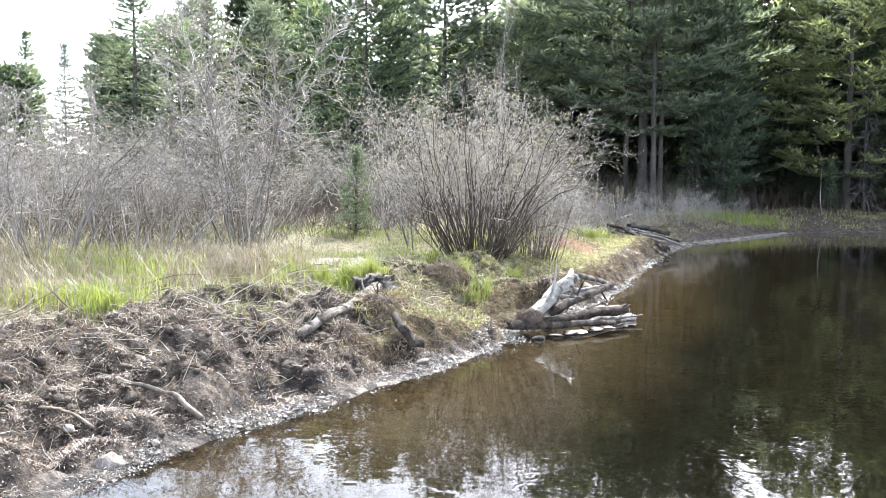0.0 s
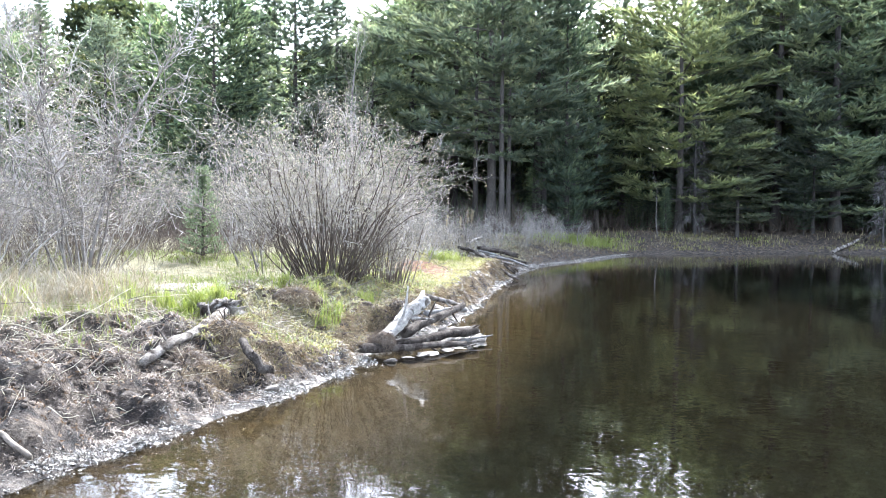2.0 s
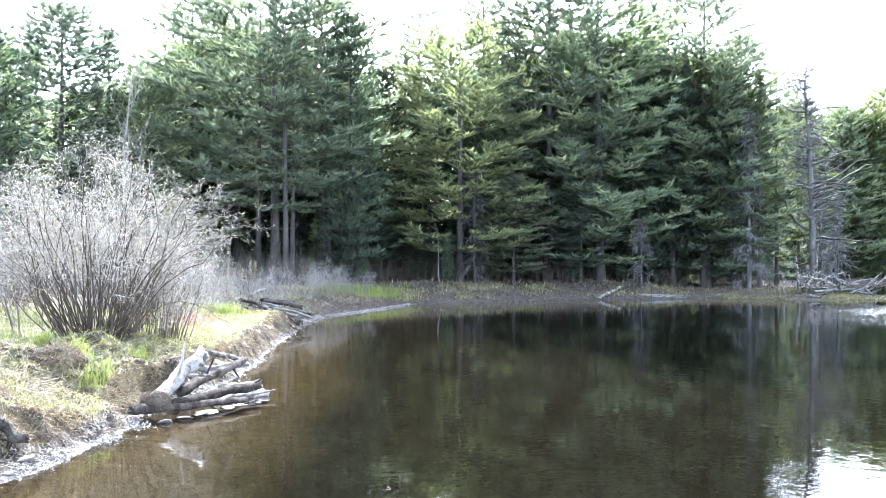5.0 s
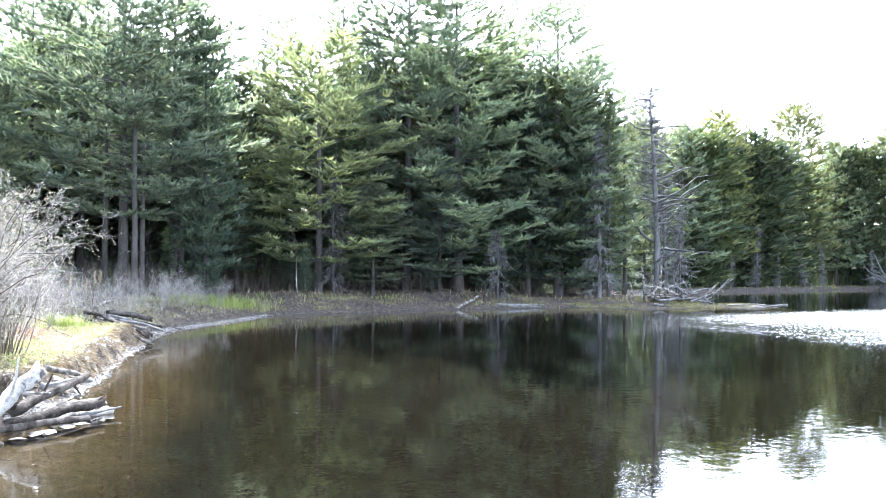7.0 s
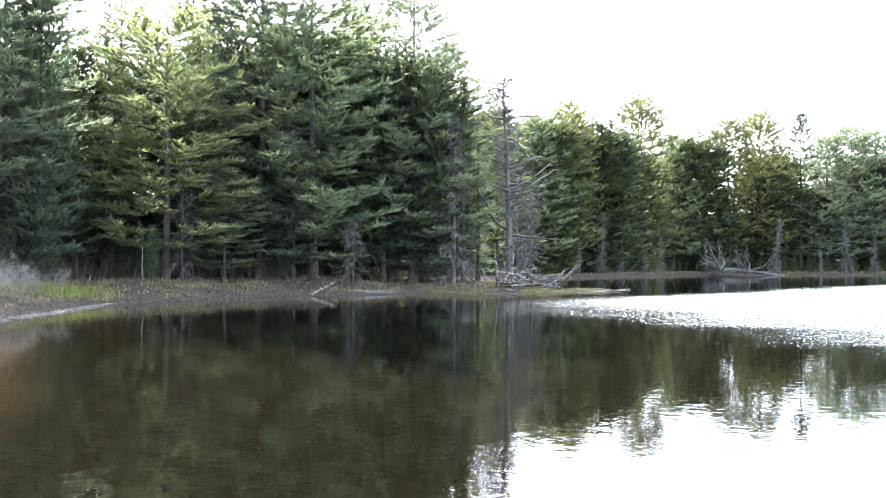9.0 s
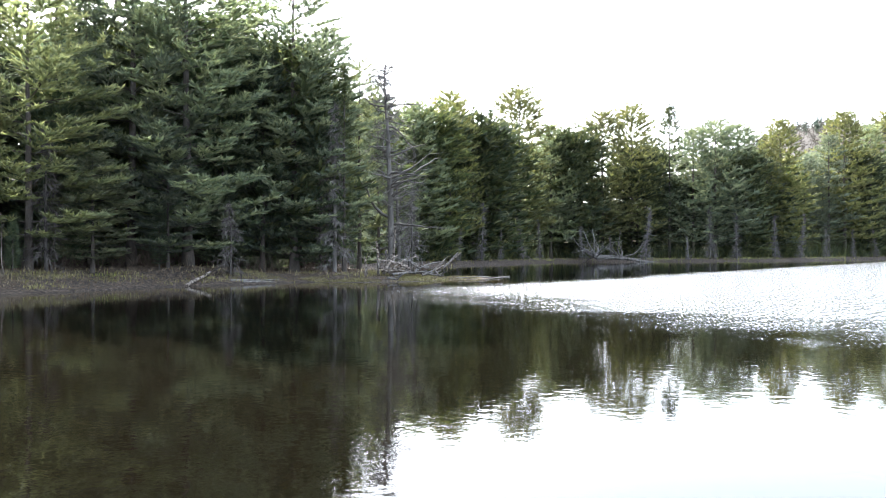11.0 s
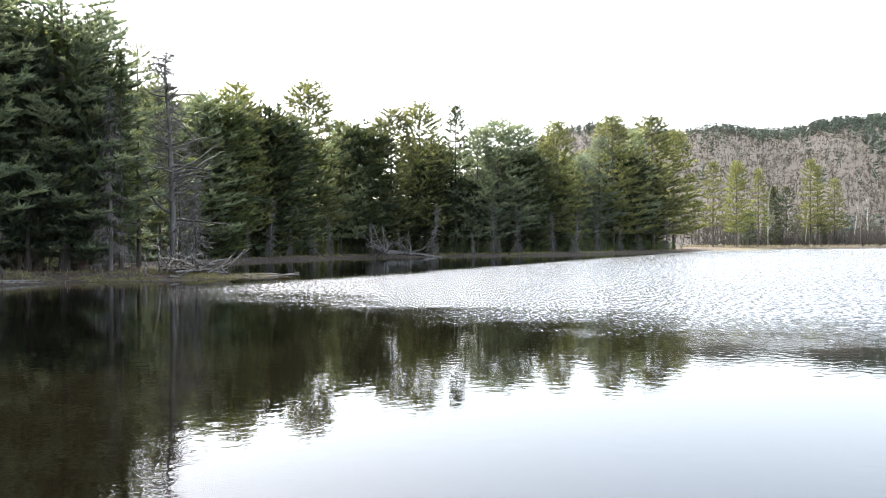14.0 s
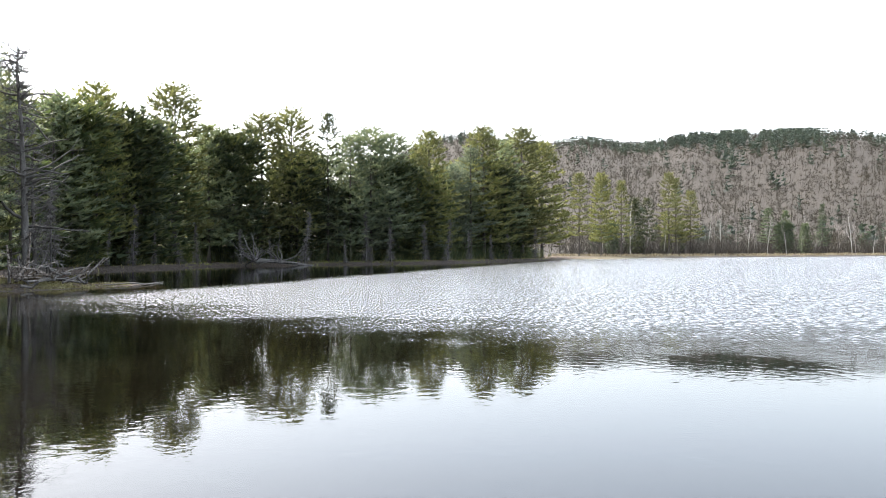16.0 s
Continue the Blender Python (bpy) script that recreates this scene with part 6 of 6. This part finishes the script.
bx, by = rng_g.normal(10.9, 0.8, 200), rng_g.normal(33.3, 0.5, 200)
sward("bright_grass_patch", rng_g, bx, by, 0.34, 0.010, 0.6, 7, M_GRASS, "bright yellow-green grass patch on the further bank", 0.1)

# the heap of grey driftwood on the low point, with yellow-green moss and grass
rng_p = np.random.default_rng(77)
for i in range(24):
    cx_, cy_ = rng_p.normal(33.9, 1.3), rng_p.normal(30.8, 0.5)
    a_, l_, e_ = rng_p.uniform(0, 6.28), rng_p.uniform(0.8, 2.6), abs(rng_p.normal(0.1, 0.45))
    z_ = ground_z(cx_, cy_) + 0.06 + 0.022 * i
    tip = (cx_ + l_ * math.cos(a_), cy_ + 0.5 * l_ * math.sin(a_), z_ + l_ * e_)
    log("driftwood_log", [(cx_, cy_, z_), ((cx_ + tip[0]) / 2 + rng_p.normal(0, 0.15), (cy_ + tip[1]) / 2, (z_ + tip[2]) / 2 + rng_p.normal(0, 0.14)), tip], rng_p.uniform(0.04, 0.085), 0.025, (M_LOG, M_DEAD)[i % 2], 200 + i, "grey driftwood washed up on the low point", "driftwood on the low point", 3, 0.2)
for x_, y_, top_, lean_ in ((32.0, 31.4, 1.75, -0.15), (32.5, 31.5, 1.3, 0.2), (33.2, 31.7, 2.3, 0.35), (31.3, 31.6, 1.0, -0.1)):
    z_ = ground_z(x_, y_)
    log("upright_snag", [(x_, y_, z_ - 0.05), (x_ + 0.5 * lean_ + 0.07, y_, z_ + 0.5 * top_), (x_ + lean_, y_, z_ + top_)], 0.10, 0.04, M_LOG, 260 + int(10 * top_), "grey broken snag standing at the edge of the low point", "snags on the low point", 3, 0.25)
root_mass(33.2, 31.3, ground_z(33.2, 31.3) + 0.25, 0.42, 8, "grey tangled root mass on the low point")
root_mass(35.0, 31.2, ground_z(35.0, 31.2) + 0.2, 0.34, 9, "washed-up root mass among the driftwood")
mx, my = scatter(rng_g, 8000, (12, 42, 28, 36), lambda x, y: smooth(0.35, 0.9, inland(x, y)) * smooth(5.0, 3.0, inland(x, y)) * smooth(-0.2, 0.5, rough(x, y, 1.6, 81)) * (0.45 + 0.55 * smooth(30, 33, x)))
sward("low_point_grass", rng_g, mx, my, 0.15, 0.014, 0.9, 6, M_TURF, "low yellow-green grass and moss on the point", 0.15)
mx, my = scatter(rng_g, 5000, (52, 150, 28, 60), lambda x, y: smooth(0.3, 1.0, inland(x, y)) * smooth(4, 2, inland(x, y)) * smooth(0.0, 0.5, rough(x, y, 5, 82)))
sward("far_shore_moss", rng_g, mx, my, 0.2, 0.03, 0.9, 4, M_GRASS, "green grass and moss along the far shore", 0.4)

# leaves afloat off the near bank
wx, wy = along_shore(rng_g, 70, 1, 8, -0.4, 0.4)
off = inland(wx, wy) < -0.05
wx, wy = wx[off], wy[off]
tagged(new("floating_leaves", Pile().add(*blades(rng_g, np.stack([wx, wy, np.full(len(wx), 0.004)], -1), np.stack([np.cos(wx * 50), np.sin(wx * 50), 0 * wx], -1), 1, 0.018, 0.006, 0.02)).mesh("floating_leaves", M_STRAW, False)), "pale leaf scraps afloat near the bank", "litter", kind="stuff")

# matted turf on the shelf above the scarp, and its roots hanging over the edge
tfx, tfy = scatter(rng_g, 34000, (-2.2, 5.0, 7.6, 22), lambda x, y: smooth(0.08, 0.35, turf(x, y) + 0.6 * bank_step(x, y)) * smooth(0.28, 0.42, inland(x, y)) * (1 - 0.9 * bare_dirt(x, y)))
sward("matted_turf", rng_g, tfx, tfy, 0.050, 0.0042, 1.5, 5, M_TURF, "matted yellow-brown turf on the shelf above the water", 0.05)
hgx, hgy = along_shore(rng_g, 14000, 4, 12, 0.52, 0.13)
hg2 = along_shore(rng_g, 13000, 10, 16, 0.42, 0.26)
hgx, hgy = np.r_[hgx, hg2[0]], np.r_[hgy, hg2[1]]
e_ = 0.06
gxx, gyy = (height(hgx + e_, hgy) - height(hgx - e_, hgy)) / (2 * e_), (height(hgx, hgy + e_) - height(hgx, hgy - e_)) / (2 * e_)
steep = np.hypot(gxx, gyy)
ok = rng_g.random(len(hgx)) < smooth(0.55, 1.1, steep)
hgx, hgy, gxx, gyy, steep = hgx[ok], hgy[ok], gxx[ok], gyy[ok], steep[ok]
hp = np.stack([hgx, hgy, height(hgx, hgy) + 0.02], -1)
hdir = unit(np.stack([-gxx, -gyy, 0.12 - steep ** 2], -1))
tagged(new("hanging_roots", Pile().add(*blades(rng_g, hp, hdir, 2, np.repeat(0.05 + 0.005 * np.hypot(hgx, hgy), 2), np.repeat(0.0004 * np.hypot(hgx, hgy), 2), 0.85)).mesh("hanging_roots", M_ROOT, False)), "brown roots and dead grass hanging down the torn bank", "roots", kind="stuff")

ux, uy = scatter(rng_g, 1500, (-4.5, 1.2, 3.8, 11.5), lambda x, y: smooth(0.25, 0.6, inland(x, y)) * smooth(3.4, 2.2, inland(x, y)) * smooth(-0.2, 0.4, rough(x, y, 0.6, 97)))
sward("mud_tufts", rng_g, ux, uy, 0.075, 0.003, 1.7, 30, M_ROOT, "tufts of dead grass and roots in the torn mud", 0.045)

# long bent stalks thrown over the mud
bx_, by_ = scatter(rng_g, 280, (-4.2, 0.6, 6.0, 11.0), lambda x, y: smooth(0.7, 1.2, inland(x, y)) * smooth(3.4, 2.4, inland(x, y)) * smooth(-0.3, 0.3, rough(x, y, 0.7, 93)))
ba_ = rng_g.uniform(0, 6.28, len(bx_))
bp_ = grow(rng_g, np.stack([bx_, by_, height(bx_, by_) + 0.01], -1), np.stack([np.cos(ba_), np.sin(ba_), 0.35 + 0 * ba_], -1), rng_g.uniform(0.25, 1.0, len(bx_)), 7, 0.16, -0.12)
bp_[:, :, 2] = np.maximum(bp_[:, :, 2], height(bp_[:, :, 0], bp_[:, :, 1]) + 0.008)
tagged(new("bent_stalks", Pile().add(*tubes(bp_, rng_g.uniform(0.003, 0.0065, len(bx_))[:, None] * np.linspace(1, 0.45, 7), 4)).mesh("bent_stalks", M_BUD)), "pale bent stalks fallen over the mud", "litter", kind="stuff")

# dead leaves and dry grass on the strip of bank round the cove
cvx, cvy = scatter(rng_g, 15000, (4, 46, 20, 38), lambda x, y: smooth(0.15, 0.6, inland(x, y)) * smooth(6.5, 4.5, inland(x, y)))
tagged(new("cove_litter", Pile().add(*blades(rng_g, np.stack([cvx, cvy, height(cvx, cvy) + 0.01], -1), np.stack([np.cos(cvx * 91), np.sin(cvy * 83), 0.35 + 0 * cvx], -1), 4, 0.15, 0.012, 0.6)).mesh("cove_litter", M_ROOT, False)), "brown dead leaves and sedge on the cove's bank", "litter", kind="stuff")

qx, qy = scatter(rng_g, 9000, (3.5, 17, 17, 35), lambda x, y: smooth(0.7, 1.6, inland(x, y)) * smooth(6.5, 4.0, inland(x, y)) * smooth(-0.5, 0.3, rough(x, y, 1.1, 84)) * (1 - bare_dirt(x, y)))
sward("cove_straw", rng_g, qx, qy, 0.13, 0.007, 1.3, 4, M_STRAW, "short pale straw matted over the further bank", 0.1)
qx, qy = scatter(rng_g, 4000, (28.5, 42, 28.6, 33.5), lambda x, y: smooth(0.08, 0.3, inland(x, y)) * smooth(-0.6, 0.2, rough(x, y, 1.2, 85)))
sward("point_moss", rng_g, qx, qy, 0.09, 0.016, 1.0, 6, M_TURF, "moss and matted turf covering the low point", 0.12)

# the thatch of dead grass and leaves over the torn mud
ffx, ffy = scatter(rng_g, 62000, (-5.2, 2.6, 3.5, 13), lambda x, y: smooth(0.08, 0.3, inland(x, y)) * smooth(3.4, 2.4, inland(x, y)) * smooth(-0.55, 0.35, rough(x, y, 0.32, 95)) * (1 - 0.8 * np.clip(turf(x, y), 0, 1) * smooth(0.4, 0.6, inland(x, y))))
sward("mud_thatch", rng_g, ffx, ffy, 0.036, 0.0034, 2.0, 5, M_THATCH, "thatch of dead grass and leaves over the torn mud", 0.035)
